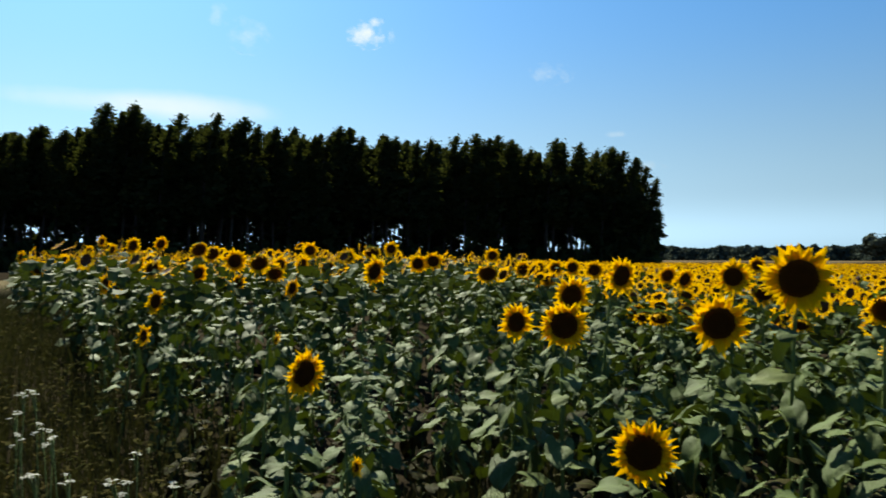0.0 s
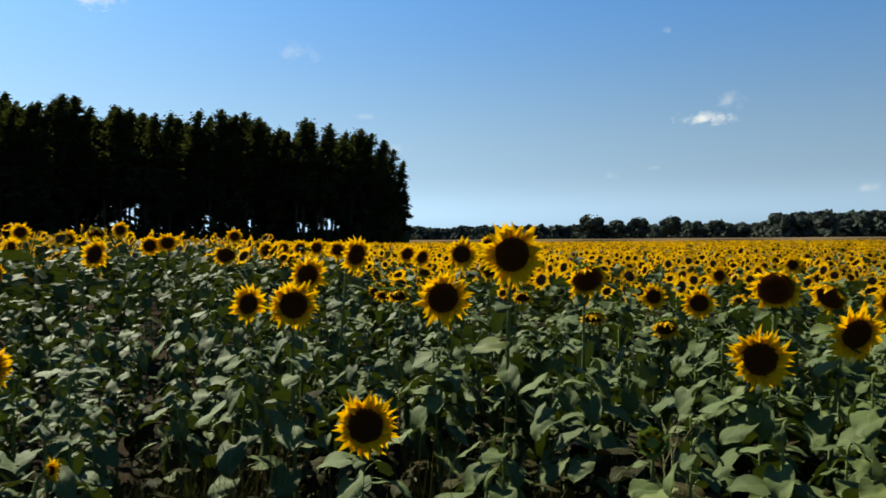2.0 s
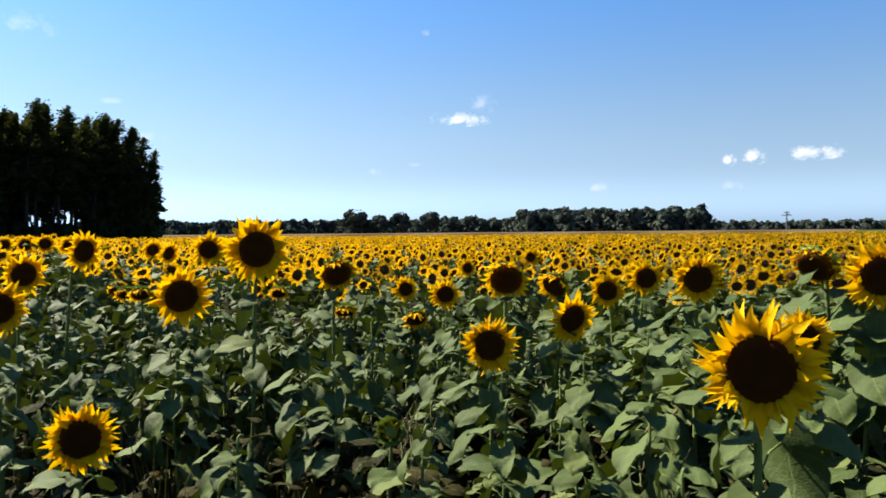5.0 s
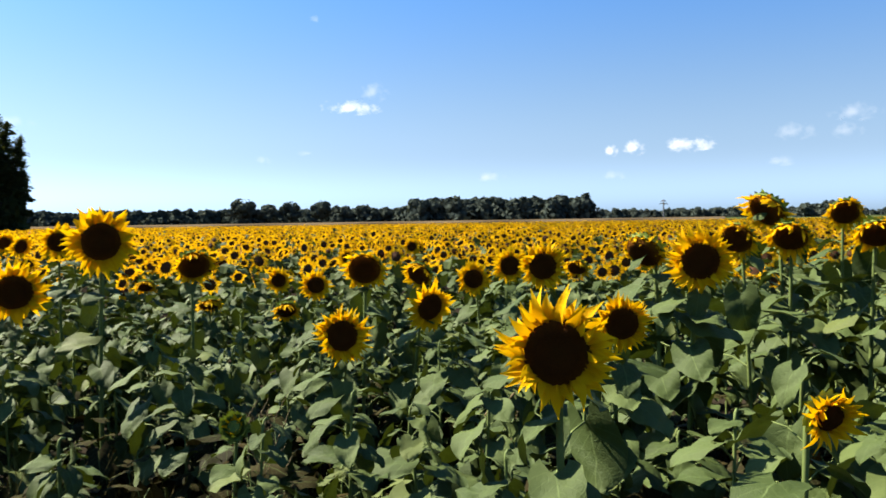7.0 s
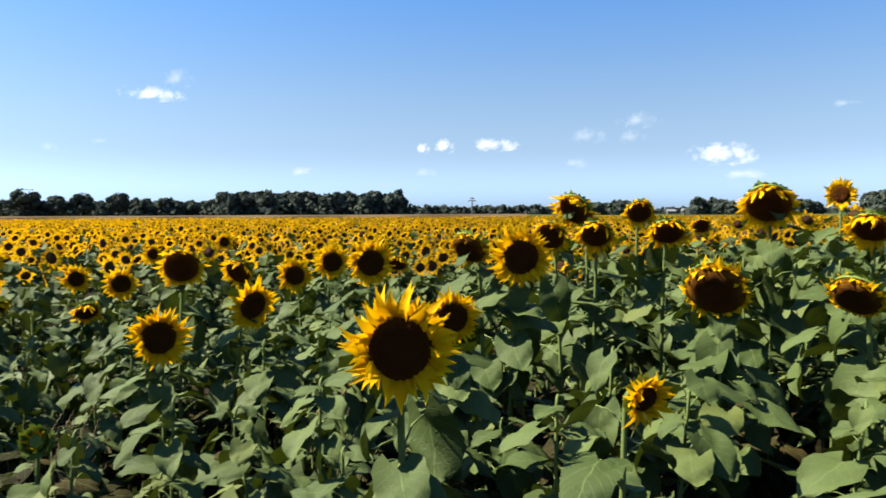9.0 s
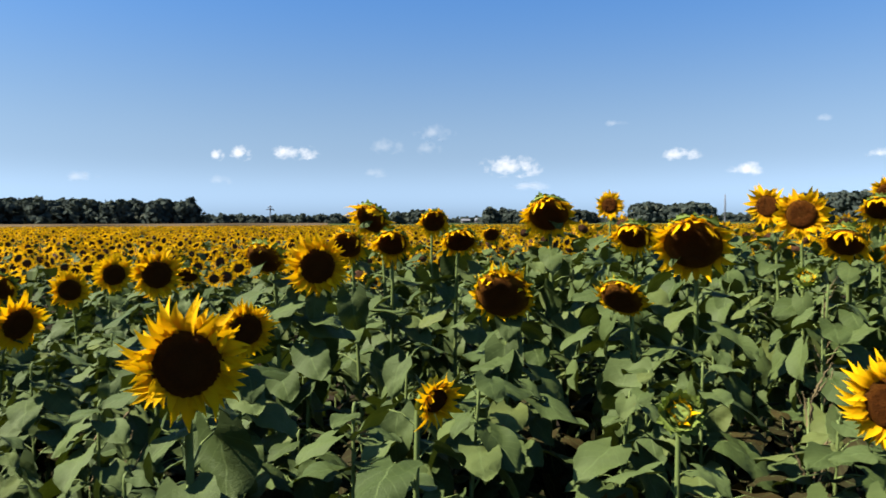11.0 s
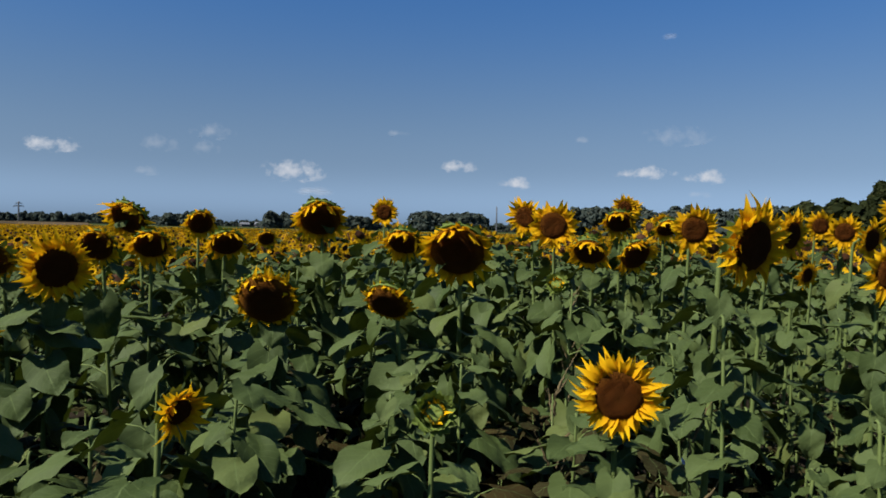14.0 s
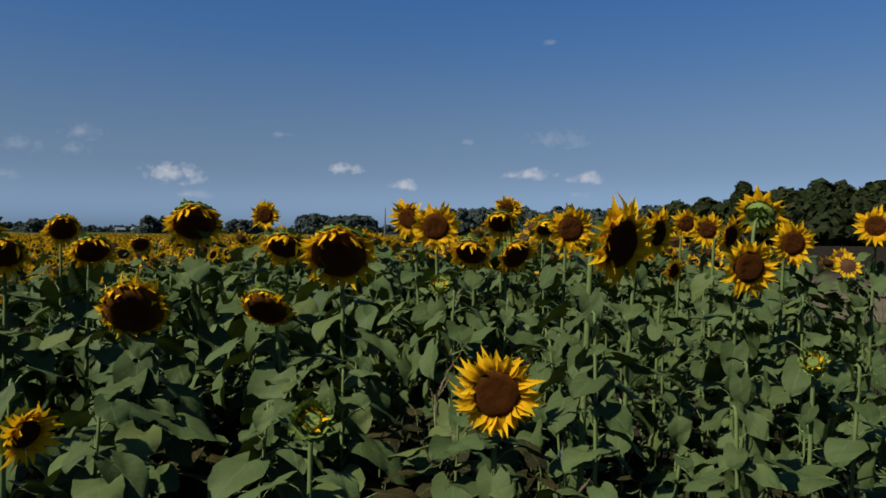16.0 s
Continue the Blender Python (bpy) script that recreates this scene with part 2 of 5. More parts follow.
def mesh(name, verts, faces, mats, idx=None, uv=None, smooth=True):
    me = bpy.data.meshes.new(name)
    me.from_pydata([tuple(v) for v in verts], [], [tuple(f) for f in faces])
    for m in mats:
        me.materials.append(m)
    if idx is not None:
        me.polygons.foreach_set("material_index", np.asarray(idx, dtype=np.int32))
    if uv is not None:
        lay = me.uv_layers.new(name="UVMap")
        loops = np.zeros(len(me.loops), dtype=np.int32)
        me.loops.foreach_get("vertex_index", loops)
        lay.data.foreach_set("uv", np.asarray(uv, dtype=np.float32)[loops].ravel())
    me.polygons.foreach_set("use_smooth", np.full(len(me.polygons), smooth))
    me.update()
    return me


def quads_mesh(name, verts, quads, mats, idx, smooth=False, uv=None):
    """A large mesh of four-cornered faces straight from arrays."""
    me = bpy.data.meshes.new(name)
    nv, nq = len(verts), len(quads)
    me.vertices.add(nv)
    me.vertices.foreach_set("co", np.asarray(verts, dtype=np.float32).ravel())
    me.loops.add(nq * 4)
    me.loops.foreach_set("vertex_index", np.asarray(quads, dtype=np.int32).ravel())
    me.polygons.add(nq)
    me.polygons.foreach_set("loop_start", np.arange(0, nq * 4, 4, dtype=np.int32))
    for m in mats:
        me.materials.append(m)
    me.polygons.foreach_set("material_index", np.asarray(idx, dtype=np.int32))
    me.polygons.foreach_set("use_smooth", np.full(nq, smooth))
    if uv is not None:
        lay = me.uv_layers.new(name="UVMap")
        lay.data.foreach_set("uv", np.asarray(uv, dtype=np.float32)[np.asarray(quads, dtype=np.int32).ravel()].ravel())
    me.update(calc_edges=True)
    me.validate()
    return me


def tube(points, radii, sides=7):
    """Verts and faces of a bent, tapering tube."""
    vs, fs = [], []
    pts = [Vector(p) for p in points]
    for i, p in enumerate(pts):
        d = (pts[min(i + 1, len(pts) - 1)] - pts[max(i - 1, 0)]).normalized()
        u = d.orthogonal().normalized() if abs(d.z) < 0.5 else d.cross(Vector((0, 1, 0))).normalized()
        w = d.cross(u)
        for k in range(sides):
            a = 2 * math.pi * k / sides
            vs.append(p + (u * math.cos(a) + w * math.sin(a)) * radii[i])
    for i in range(len(pts) - 1):
        for k in range(sides):
            a, b = i * sides + k, i * sides + (k + 1) % sides
            fs.append((a, b, b + sides, a + sides))
    fs.append(tuple(range((len(pts) - 1) * sides, len(pts) * sides)))
    return vs, fs


def smooth01(a, b, v):
    x = min(1.0, max(0.0, (v - a) / (b - a)))
    return x * x * (3 - 2 * x)


def bearing(x, y):
    return math.degrees(math.atan2(x, y))


def ground_z(x, y):
    """Nearly flat, rising towards the wood on the west side, with slight unevenness."""
    d = math.hypot(x, y)
    b = bearing(x, y)
    z = 0.55 * smooth01(24, -6, b) * smooth01(-150, -60, b) * smooth01(3.0, 10.0, d)
    z += 0.04 * noise.noise((x * 0.3, y * 0.3, 0.0)) * smooth01(1.5, 4.0, d) * smooth01(60, 20, d)
    return z


def in_field(x, y, margin=0.0):
    """Inside the sunflower field: past the near edge and short of the two side edges."""
    e = x * math.sin(radians(60)) + y * math.cos(radians(60))      # across the near edge
    if e < 0.92 - 0.20 * smooth01(1.2, 2.6, y) - 0.5 * smooth01(3.5, 11.0, y) + margin + 0.12 * math.sin(y * 1.7):
        return False
    nx, ny = math.cos(radians(109)), -math.sin(radians(109))       # across the east end
    return (x - 8.1) * nx + (y + 5.9) * ny < -margin


# ---- ground, far fields ----
def build_ground():
    radii = [0.0] + [0.6 * 1.17 ** i for i in range(56)]
    seg = 120
    vs, fs = [(0, 0, 0)], []
    for r in radii[1:]:
        for k in range(seg):
            a = 2 * math.pi * k / seg
            x, y = r * math.sin(a), r * math.cos(a)
            vs.append((x, y, ground_z(x, y)))
    for k in range(seg):
        fs.append((0, 1 + (k + 1) % seg, 1 + k))
    for i in range(len(radii) - 2):
        for k in range(seg):
            a, b = 1 + i * seg + k, 1 + i * seg + (k + 1) % seg
            fs.append((a, b, b + seg, a + seg))
    tagged(part("ground", mesh("ground", vs, fs, [M_SOIL])), "dry brown soil under the sunflower field, colour darkened for plant shade", "ground", kind="structure")


build_ground()


def sheet(name, b0, b1, d0, d1, z0, z1, m, label, steps=40, wob=0.0):
    """A raised strip of far land between two bearings and two distances, with a front face."""
    vs, fs = [], []
    for i in range(steps + 1):
        a = radians(b0 + (b1 - b0) * i / steps)
        w = 1 + wob * math.sin(i * 0.9)
        s, c = math.sin(a), math.cos(a)
        vs += [(s * d0 * w, c * d0 * w, -0.3), (s * d0 * w, c * d0 * w, z0), (s * d1, c * d1, z1), (s * d1, c * d1, -0.3)]
    for i in range(steps):
        for k in range(3):
            a = i * 4 + k
            fs.append((a, a + 4, a + 5, a + 1))
    return tagged(part(name, mesh(name, vs, fs, [m])), label, "field", kind="structure")


sheet("ripe_field", 12, 66, 185, 395, 1.05, 2.0, M_RIPE, "strip of pale ripe stubble beyond the sunflowers", wob=0.02)
sheet("meadow", 60, 175, 260, 620, 0.6, 1.6, M_GRASSLAND, "far green meadow below the tree line", wob=0.02)
sheet("dirt_track", 116, 150, 17, 40, 0.06, 0.12, M_TRACK, "pale bare dirt beside the field end", steps=12)
sheet("dirt_track", -60, -27.5, 24, 40, 0.62, 0.66, M_TRACK, "pale bare dirt track in front of the wood", steps=12)


# ---- woods ----
def crown_quads(rng, n, blob, size, single=False):
    """n small leaf clumps, each a bent pair of quads, at points given by blob(rng)."""
    vs, qs = [], []
    for _ in range(n):
        p, s = blob(rng), size * rng.uniform(0.6, 1.5)
        q = Euler((rng.uniform(0, 6.3), rng.uniform(0, 6.3), rng.uniform(0, 6.3))).to_matrix()
        k = len(vs)
        for c in ((-1, -0.5, 0), (0, -0.7, 0.35), (0.1, 0.7, 0.3), (-1, 0.4, 0), (1, -0.3, -0.1), (1.1, 0.5, 0)):
            vs.append(p + q @ Vector(c) * s * 0.5 * rng.uniform(0.75, 1.25))
        qs += [(k, k + 4, k + 5, k + 3)] if single else [(k, k + 1, k + 2, k + 3), (k + 1, k + 4, k + 5, k + 2)]
    return vs, qs


def wood_tree_meshes(seed, h):
    """A slender tree of a dense plantation: bare lower trunk, limbs, narrow crown whose tip leans with the wind."""
    rng = random.Random(seed)
    lean = rng.uniform(0.05, 0.11) * h
    bend = lambda z: lean * (z / h) ** 2.5
    pts = [(bend(h * i / 8) + 0.08 * math.sin(i * 1.3 + seed), 0.06 * math.cos(i + seed), h * i / 8) for i in range(9)]
    vs, fs = tube(pts, [0.17 * (1 - 0.93 * i / 8) + 0.012 for i in range(9)], 7)
    for _ in range(14):
        z = rng.uniform(0.22, 0.8) * h
        a, ln = rng.uniform(0, 6.28), rng.uniform(0.8, 2.0) * (1.1 - z / h)
        b0 = Vector((bend(z), 0, z))
        b1 = b0 + Vector((math.cos(a) * ln, math.sin(a) * ln, ln * 0.45))
        v2, f2 = tube([b0, (b0 + b1) / 2 + Vector((0, 0, 0.1)), b1], [0.05, 0.035, 0.012], 4)
        fs += [tuple(i + len(vs) for i in f) for f in f2]
        vs += v2
    trunk = mesh("trunk", vs, fs, [M_BARK])
    low = rng.uniform(0.10, 0.20) if seed % 3 == 0 else rng.uniform(0.30, 0.42)
    branches = []
    for _ in range(60):
        z = low + (0.97 - low) * rng.random() ** 0.9
        a = rng.uniform(0, 6.28)
        branches.append((z, a, (0.12 + 2.9 * (1 - z) ** 0.58 * (0.6 + 0.4 * smooth01(low - 0.05, low + 0.2, z))) * rng.uniform(0.65, 1.15)))

    def blob(r):
        if r.random() < 0.16:
            z = r.uniform(0.84, 1.0)
            return Vector((bend(z * h) + r.gauss(0, 0.30) * (1.06 - z) * 4 + 0.3 * (z - 0.84) * 5 * r.random(), r.gauss(0, 0.3) * (1.06 - z) * 4, z * h + r.uniform(-0.3, 0.1)))
        z, a, ln = branches[r.randrange(len(branches))]
        u = r.random() ** 0.6
        return Vector((bend(z * h) + math.cos(a) * ln * u + r.gauss(0, 0.22) + 0.12, math.sin(a) * ln * u + r.gauss(0, 0.22), z * h + ln * u * 0.30 + r.gauss(0, 0.25)))

    vs, qs = [], []
    for _ in range(2300):
        p = blob(rng)
        out = Vector((p.x - bend(p.z), p.y, 0))
        out = out.normalized() if out.length > 0.05 else Vector((1, 0, 0))
        d = (out * rng.uniform(0.3, 0.9) + Vector((rng.gauss(0.45, 0.35), rng.gauss(0, 0.35), rng.uniform(-0.25, 0.65)))).normalized()
        w = d.cross(Vector((rng.gauss(0, 1), rng.gauss(0, 1), rng.gauss(0, 1)))).normalized()
        taper = 0.24 + 0.85 * min(0.5, 1 - p.z / h)
        ln, wd = rng.uniform(0.6, 1.3) * taper, rng.uniform(0.18, 0.36) * taper
        k = len(vs)
        sag = Vector((0, 0, -0.14 * ln))
        vs += [p - d * ln * 0.5, p - d * ln * 0.05 + w * wd, p + d * ln * 0.05 + sag * 0.5, p - d * ln * 0.05 - w * wd, p + d * ln * 0.6 + sag + w * 0.06, p + d * ln * 0.6 + sag - w * 0.06]
        qs += [(k, k + 1, k + 2, k + 3), (k + 1, k + 4, k + 5, k + 3)]
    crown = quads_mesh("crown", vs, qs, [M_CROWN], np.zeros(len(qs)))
    return trunk, crown


def build_wood():
    rng = random.Random(5)
    kinds = [wood_tree_meshes(21 + i, 16.0) for i in range(9)]
    b = -46.0
    while b < 15.9:
        for row in range(5):
            d = 84 + 14 * smooth01(-30, 16, b) + row * 4.0 + rng.uniform(-1.2, 1.2)
            bb = b + rng.uniform(-0.5, 0.5) - row * 0.25
            x, y = d * math.sin(radians(bb)), d * math.cos(radians(bb))
            k = kinds[rng.choice((1, 2, 4, 5, 7, 8))] if rng.random() < 0.72 else kinds[rng.choice((0, 3, 6))]
            s = rng.uniform(0.96, 1.10) * (0.94 + 0.06 * smooth01(14, 0, b)) * (0.86 + 0.14 * smooth01(-26.6, -25.4, b))
            if b > 12.9:
                k, s = kinds[rng.choice((0, 3, 6))], s * (0.90 if b < 14.6 else 0.76)
            s += 0.004 * row
            e = new("tree")
            e.matrix_basis = Matrix.Translation((x, y, ground_z(x, y) - 0.05)) @ Matrix.Rotation(rng.uniform(-0.5, 0.5), 4, "Z") @ Matrix.Scale(s, 4)
            part("trunk", k[0], e)
            part("crown", k[1], e)
            tagged(e, "tall slender dark tree in a dense wood edge", "tree", "trees of the wood")
        b += rng.uniform(0.72, 1.05)
    # undergrowth below the trees
    def blob(r):
        b = r.uniform(-60, 16.1)
        d = 80 + 14 * smooth01(-30, 16, b) + r.uniform(0, 16)
        return Vector((d * math.sin(radians(b)), d * math.cos(radians(b)), 0.2 + abs(r.gauss(0, 1.5 + 1.3 * smooth01(11, 15, b))) * (0.85 + 0.5 * noise.noise((b * 0.4, 3, 1)))))
    vs, qs = crown_quads(rng, 26000, blob, 0.9, True)
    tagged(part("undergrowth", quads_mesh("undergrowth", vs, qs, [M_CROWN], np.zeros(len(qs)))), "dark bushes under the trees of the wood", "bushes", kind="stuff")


build_wood()


def lobed_crown(rng, lobes, per, size):
    """Leaf clumps lying on the skins of overlapping lobes (x, y, z, across, tall), turned outwards: arrays of corners and faces."""
    rg = np.random.default_rng(rng.randrange(1 << 30))
    c = np.repeat(np.array([q[:3] for q in lobes]), per, axis=0)
    w = np.repeat(np.array([(q[3], q[3], q[4]) for q in lobes]), per, axis=0)
    n = len(c)
    v = rg.normal(size=(n, 3))
    v /= np.linalg.norm(v, axis=1)[:, None]
    p = c + v * w * rg.uniform(0.72, 1.03, n)[:, None]
    p[:, 2] = np.maximum(p[:, 2], 0.2)
    out = v + rg.normal(0, 0.3, (n, 3))
    out /= np.linalg.norm(out, axis=1)[:, None]
    a = np.cross(out, rg.normal(size=(n, 3)))
    a /= np.linalg.norm(a, axis=1)[:, None]
    b = np.cross(out, a)
    s = size * rg.uniform(0.55, 1.35, n)
    corners = []
    for i, j in ((-1, -0.55), (0.15, -0.8), (1, 0.35), (-0.3, 0.85)):
        corners.append(p + (a * i + b * j) * (s * rg.uniform(0.7, 1.2, n))[:, None] + out * (s * rg.uniform(-0.3, 0.2, n))[:, None])
    return np.stack(corners, 1).reshape(-1, 3), np.arange(n * 4).reshape(-1, 4)


def round_tree(b, d, h, w, seed, label):
    rng = random.Random(seed)
    vs, fs = tube([(0, 0, -0.3), (0.1, 0, h * 0.3), (0.0, 0.1, h * 0.75)], [h * 0.025, h * 0.02, h * 0.006], 7)
    lobes = [(0, 0, h * 0.52, w * 0.40, h * 0.46)]
    for k in range(12):
        a, e = k * 2.4, rng.uniform(-0.5, 0.95)
        lobes.append((math.cos(a) * w * 0.33 * math.sqrt(1 - e * e), math.sin(a) * w * 0.33 * math.sqrt(1 - e * e), h * (0.50 + 0.34 * e), w * rng.uniform(0.13, 0.22), h * rng.uniform(0.11, 0.16)))
    cv, cq = lobed_crown(rng, lobes, 240, h * 0.06)
    x, y = d * math.sin(radians(b)), d * math.cos(radians(b))
    e = new("tree")
    e.location = (x, y, 1.6)
    part("trunk", mesh("trunk", vs, fs, [M_BARK]), e)
    part("crown", quads_mesh("crown", cv, cq, [M_CROWN if d < 380 else M_HAZED_CROWN], np.zeros(len(cq))), e)
    tagged(e, label, "tree", "far trees")


round_tree(30.2, 385, 13.4, 16, 1, "broad round dark tree standing at the far field edge")
round_tree(32.0, 385, 10.0, 13, 2, "low round dark tree at the far field edge")
round_tree(33.7, 385, 11.8, 11, 3, "round dark tree standing alone at the far field edge")
round_tree(36.0, 385, 11.8, 12, 4, "round dark tree standing alone at the far field edge")
round_tree(121.9, 148, 10.4, 4.5, 5, "tall dark tree rising above the wood edge")


def far_wood(b0, b1, d, depth, h, seed, label, count, rough=0.25, leaf=M_HAZED_CROWN):
    """A far belt of trees: trunks too small to see, rounded crowns of many clumps with an uneven top."""
    rng = random.Random(seed)
    lobes = []
    for i in range(count):
        b = b0 + (b1 - b0) * (i + rng.random()) / count
        dd = d + rng.random() * depth
        hh = h * rng.uniform(1 - rough, 1 + rough * 0.4) * (0.93 + 0.14 * noise.noise((b * 0.9, seed, 0)))
        x, y = dd * math.sin(radians(b)), dd * math.cos(radians(b))
        w = hh * rng.uniform(0.27, 0.40)
        lobes.append((x, y, hh * 0.36, w * 1.1, hh * 0.38))
        lobes.append((x, y, hh * 0.26, w * 1.9, hh * 0.36))
        for _ in range(3):
            lobes.append((x + rng.gauss(0, w * 0.5), y + rng.gauss(0, w * 0.5), hh * rng.uniform(0.52, 0.74), w * rng.uniform(0.5, 0.8), hh * 0.25))
        lobes.append((x + rng.gauss(0, w * 0.2), y, hh * 0.80, w * 0.55, hh * 0.20))
    vs, qs = lobed_crown(rng, lobes, 84, h * 0.088)
    tagged(part("far_wood", quads_mesh("far_wood", vs, qs, [leaf], np.zeros(len(qs)))), label, "trees", kind="stuff")


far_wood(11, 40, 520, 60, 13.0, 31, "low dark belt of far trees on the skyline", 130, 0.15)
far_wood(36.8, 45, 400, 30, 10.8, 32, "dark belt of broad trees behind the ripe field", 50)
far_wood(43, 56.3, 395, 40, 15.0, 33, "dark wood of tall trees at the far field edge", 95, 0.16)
far_wood(56, 71.5, 640, 60, 10.4, 34, "low belt of trees on the horizon, haze-blue in colour", 80)
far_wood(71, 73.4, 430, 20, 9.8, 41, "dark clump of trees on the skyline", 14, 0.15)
far_wood(73, 89.5, 620, 60, 8.0, 35, "low belt of trees on the horizon, haze-blue in colour", 90, 0.35)
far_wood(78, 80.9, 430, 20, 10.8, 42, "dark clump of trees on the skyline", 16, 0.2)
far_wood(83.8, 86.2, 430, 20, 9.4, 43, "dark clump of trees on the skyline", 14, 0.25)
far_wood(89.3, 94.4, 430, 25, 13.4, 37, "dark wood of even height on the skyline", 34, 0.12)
far_wood(94, 101, 620, 40, 9.0, 36, "low belt of trees on the horizon, haze-blue in colour", 40, 0.3)
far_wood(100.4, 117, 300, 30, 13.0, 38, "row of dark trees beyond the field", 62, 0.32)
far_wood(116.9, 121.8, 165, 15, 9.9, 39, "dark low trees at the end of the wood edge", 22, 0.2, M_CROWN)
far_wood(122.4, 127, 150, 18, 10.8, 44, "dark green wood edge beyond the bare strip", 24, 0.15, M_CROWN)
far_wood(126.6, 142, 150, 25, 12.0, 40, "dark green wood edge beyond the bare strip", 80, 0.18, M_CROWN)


def lattice_mast(b, d, h, arms, label):
    e = new("power_mast")
    e.location = (d * math.sin(radians(b)), d * math.cos(radians(b)), 1.2)
    e.rotation_euler = (0, 0, radians(-b))
    vs, fs = tube([(0, 0, -0.5), (0, 0, h * 0.5), (0, 0, h)], [0.42, 0.36, 0.26], 6)
    part("pole", mesh("pole", vs, fs, [M_STEEL]), e)
    for z, w in arms:
        vs, fs = tube([(-w, 0, z), (0, 0, z + 0.15), (w, 0, z)], [0.22, 0.28, 0.22], 5)
        part("crossarm", mesh("crossarm", vs, fs, [M_STEEL]), e)
        for sx in (-w, w):
            vs, fs = tube([(sx, 0, z), (sx, 0, z - 0.7)], [0.1, 0.07], 5)
            part("insulator", mesh("insulator", vs, fs, [M_STEEL]), e)
    tagged(e, label, "power mast")


lattice_mast(61.75, 420, 10.5, ((8.2, 2.1), (9.6, 1.3)), "thin grey power mast with crossarms on the skyline")
lattice_mast(95.5, 380, 13.5, (), "thin grey pole standing on the skyline")


def far_house(b, d, w, h, seed):
    e = new("house")
    e.location = (d * math.sin(radians(b)), d * math.cos(radians(b)), 1.2)
    e.rotation_euler = (0, 0, radians(-b + 12 * seed))
    bm = bmesh.new()
    bmesh.ops.create_cube(bm, size=1.0, matrix=Matrix.Translation((0, 0, h / 2)) @ Matrix.Diagonal((w, w * 0.7, h, 1)))
    bmesh.ops.bevel(bm, geom=bm.edges[:], offset=0.05, segments=1, affect="EDGES")
    me = bpy.data.meshes.new("wall")
    bm.to_mesh(me)
    me.materials.append(M_WALL)
    part("wall", me, e)
    a, c, r = w / 2 + 0.4, w * 0.35 + 0.5, h + w * 0.28
    part("roof", mesh("roof", [(-a, -c, h + 0.02), (a, -c, h + 0.02), (a, c, h + 0.02), (-a, c, h + 0.02), (-a, 0, r), (a, 0, r)], [(0, 1, 5, 4), (2, 3, 4, 5), (0, 4, 3), (1, 2, 5), (0, 3, 2, 1)], [M_ROOF], smooth=False), e, "pale grey roof")
    for k in (-0.3, 0.0, 0.3):
        vs, fs = [], []
        x, y = k * w, -w * 0.35
        part("window", mesh("window", [(x - 0.5, y - 0.03, 1.0), (x + 0.5, y - 0.03, 1.0), (x + 0.5, y - 0.03, 2.2), (x - 0.5, y - 0.03, 2.2), (x - 0.5, y + 0.05, 1.0), (x + 0.5, y + 0.05, 1.0), (x + 0.5, y + 0.05, 2.2), (x - 0.5, y + 0.05, 2.2)], [(0, 1, 2, 3), (4, 7, 6, 5), (0, 4, 5, 1), (3, 2, 6, 7), (0, 3, 7, 4), (1, 5, 6, 2)], [M_GLASS], smooth=False), e)
    tagged(e, "small pale far house with a grey roof", "house", "far houses")


far_house(76.5, 600, 6, 2.2, 1)
far_house(77.6, 610, 7, 2.4, -2)


# ---- clouds ----
def cloud(b, el, wide, tall, thin_one=False, seed=0, veil=False):
    """A flat-bottomed, lumpy lens of vapour, far off."""
    d = 1900.0
    w, h = d * radians(wide) * 0.62, d * radians(tall) * 0.7
    vs, fs = [], []
    nu, nv = 16, 8
    for j in range(nv + 1):
        for i in range(nu):
            a, p = 2 * math.pi * i / nu, math.pi * (j / nv - 0.5)
            v = Vector((math.cos(a) * math.cos(p), math.sin(a) * math.cos(p), math.sin(p)))
            k = 1 + 0.22 * noise.noise(v * 2.3 + Vector((seed * 7.1, 0, 0)))
            vs.append((v.x * w * k, v.y * h * 0.7 * k, v.z * h * k * (0.75 if v.z < 0 else 1.0)))
    for j in range(nv):
        for i in range(nu):
            a, c = j * nu + i, j * nu + (i + 1) % nu
            fs.append((a, c, c + nu, a + nu))
    ob = part("cloud", mesh("cloud", vs, fs, [M_GLOW_VEIL if veil else M_CLOUD_THIN if thin_one else M_CLOUD]))
    ce = math.cos(radians(el))
    ob.location = (d * ce * math.sin(radians(b)), d * ce * math.cos(radians(b)), 1.65 + d * math.sin(radians(el)))
    ob.rotation_euler = (0, 0, radians(-b))
    ob.visible_shadow = False
    tagged(ob, "thin wisp of white cloud in the blue sky" if thin_one else "small white fair-weather cloud in the blue sky", "cloud", "clouds")


cloud(-5.97, 16.83, 3.70, 2.18, seed=0)
cloud(-14.74, 16.25, 3.05, 2.61, True, seed=1)
cloud(-16.98, 17.42, 1.52, 1.74, True, seed=2)
cloud(8.11, 13.97, 3.6, 1.65, True, seed=3)
cloud(13.50, 9.42, 2.83, 0.61, True, seed=4)
cloud(15.74, 7.10, 2.18, 0.96, True, seed=5)
# broad haze strip, made to glow for the sky's brightness near the sun
cloud(-22.16, 10.97, 26.97, 2.61, True, seed=6, veil=True)
cloud(38.33, 8.63, 4.57, 1.13, seed=7)
cloud(40.01, 9.79, 2.61, 1.48, True, seed=8)
cloud(35.87, 14.97, 1.04, 0.61, True, seed=9)
cloud(35.12, 5.29, 1.83, 0.57, True, seed=10)
cloud(48.70, 3.26, 1.39, 0.70, True, seed=11)
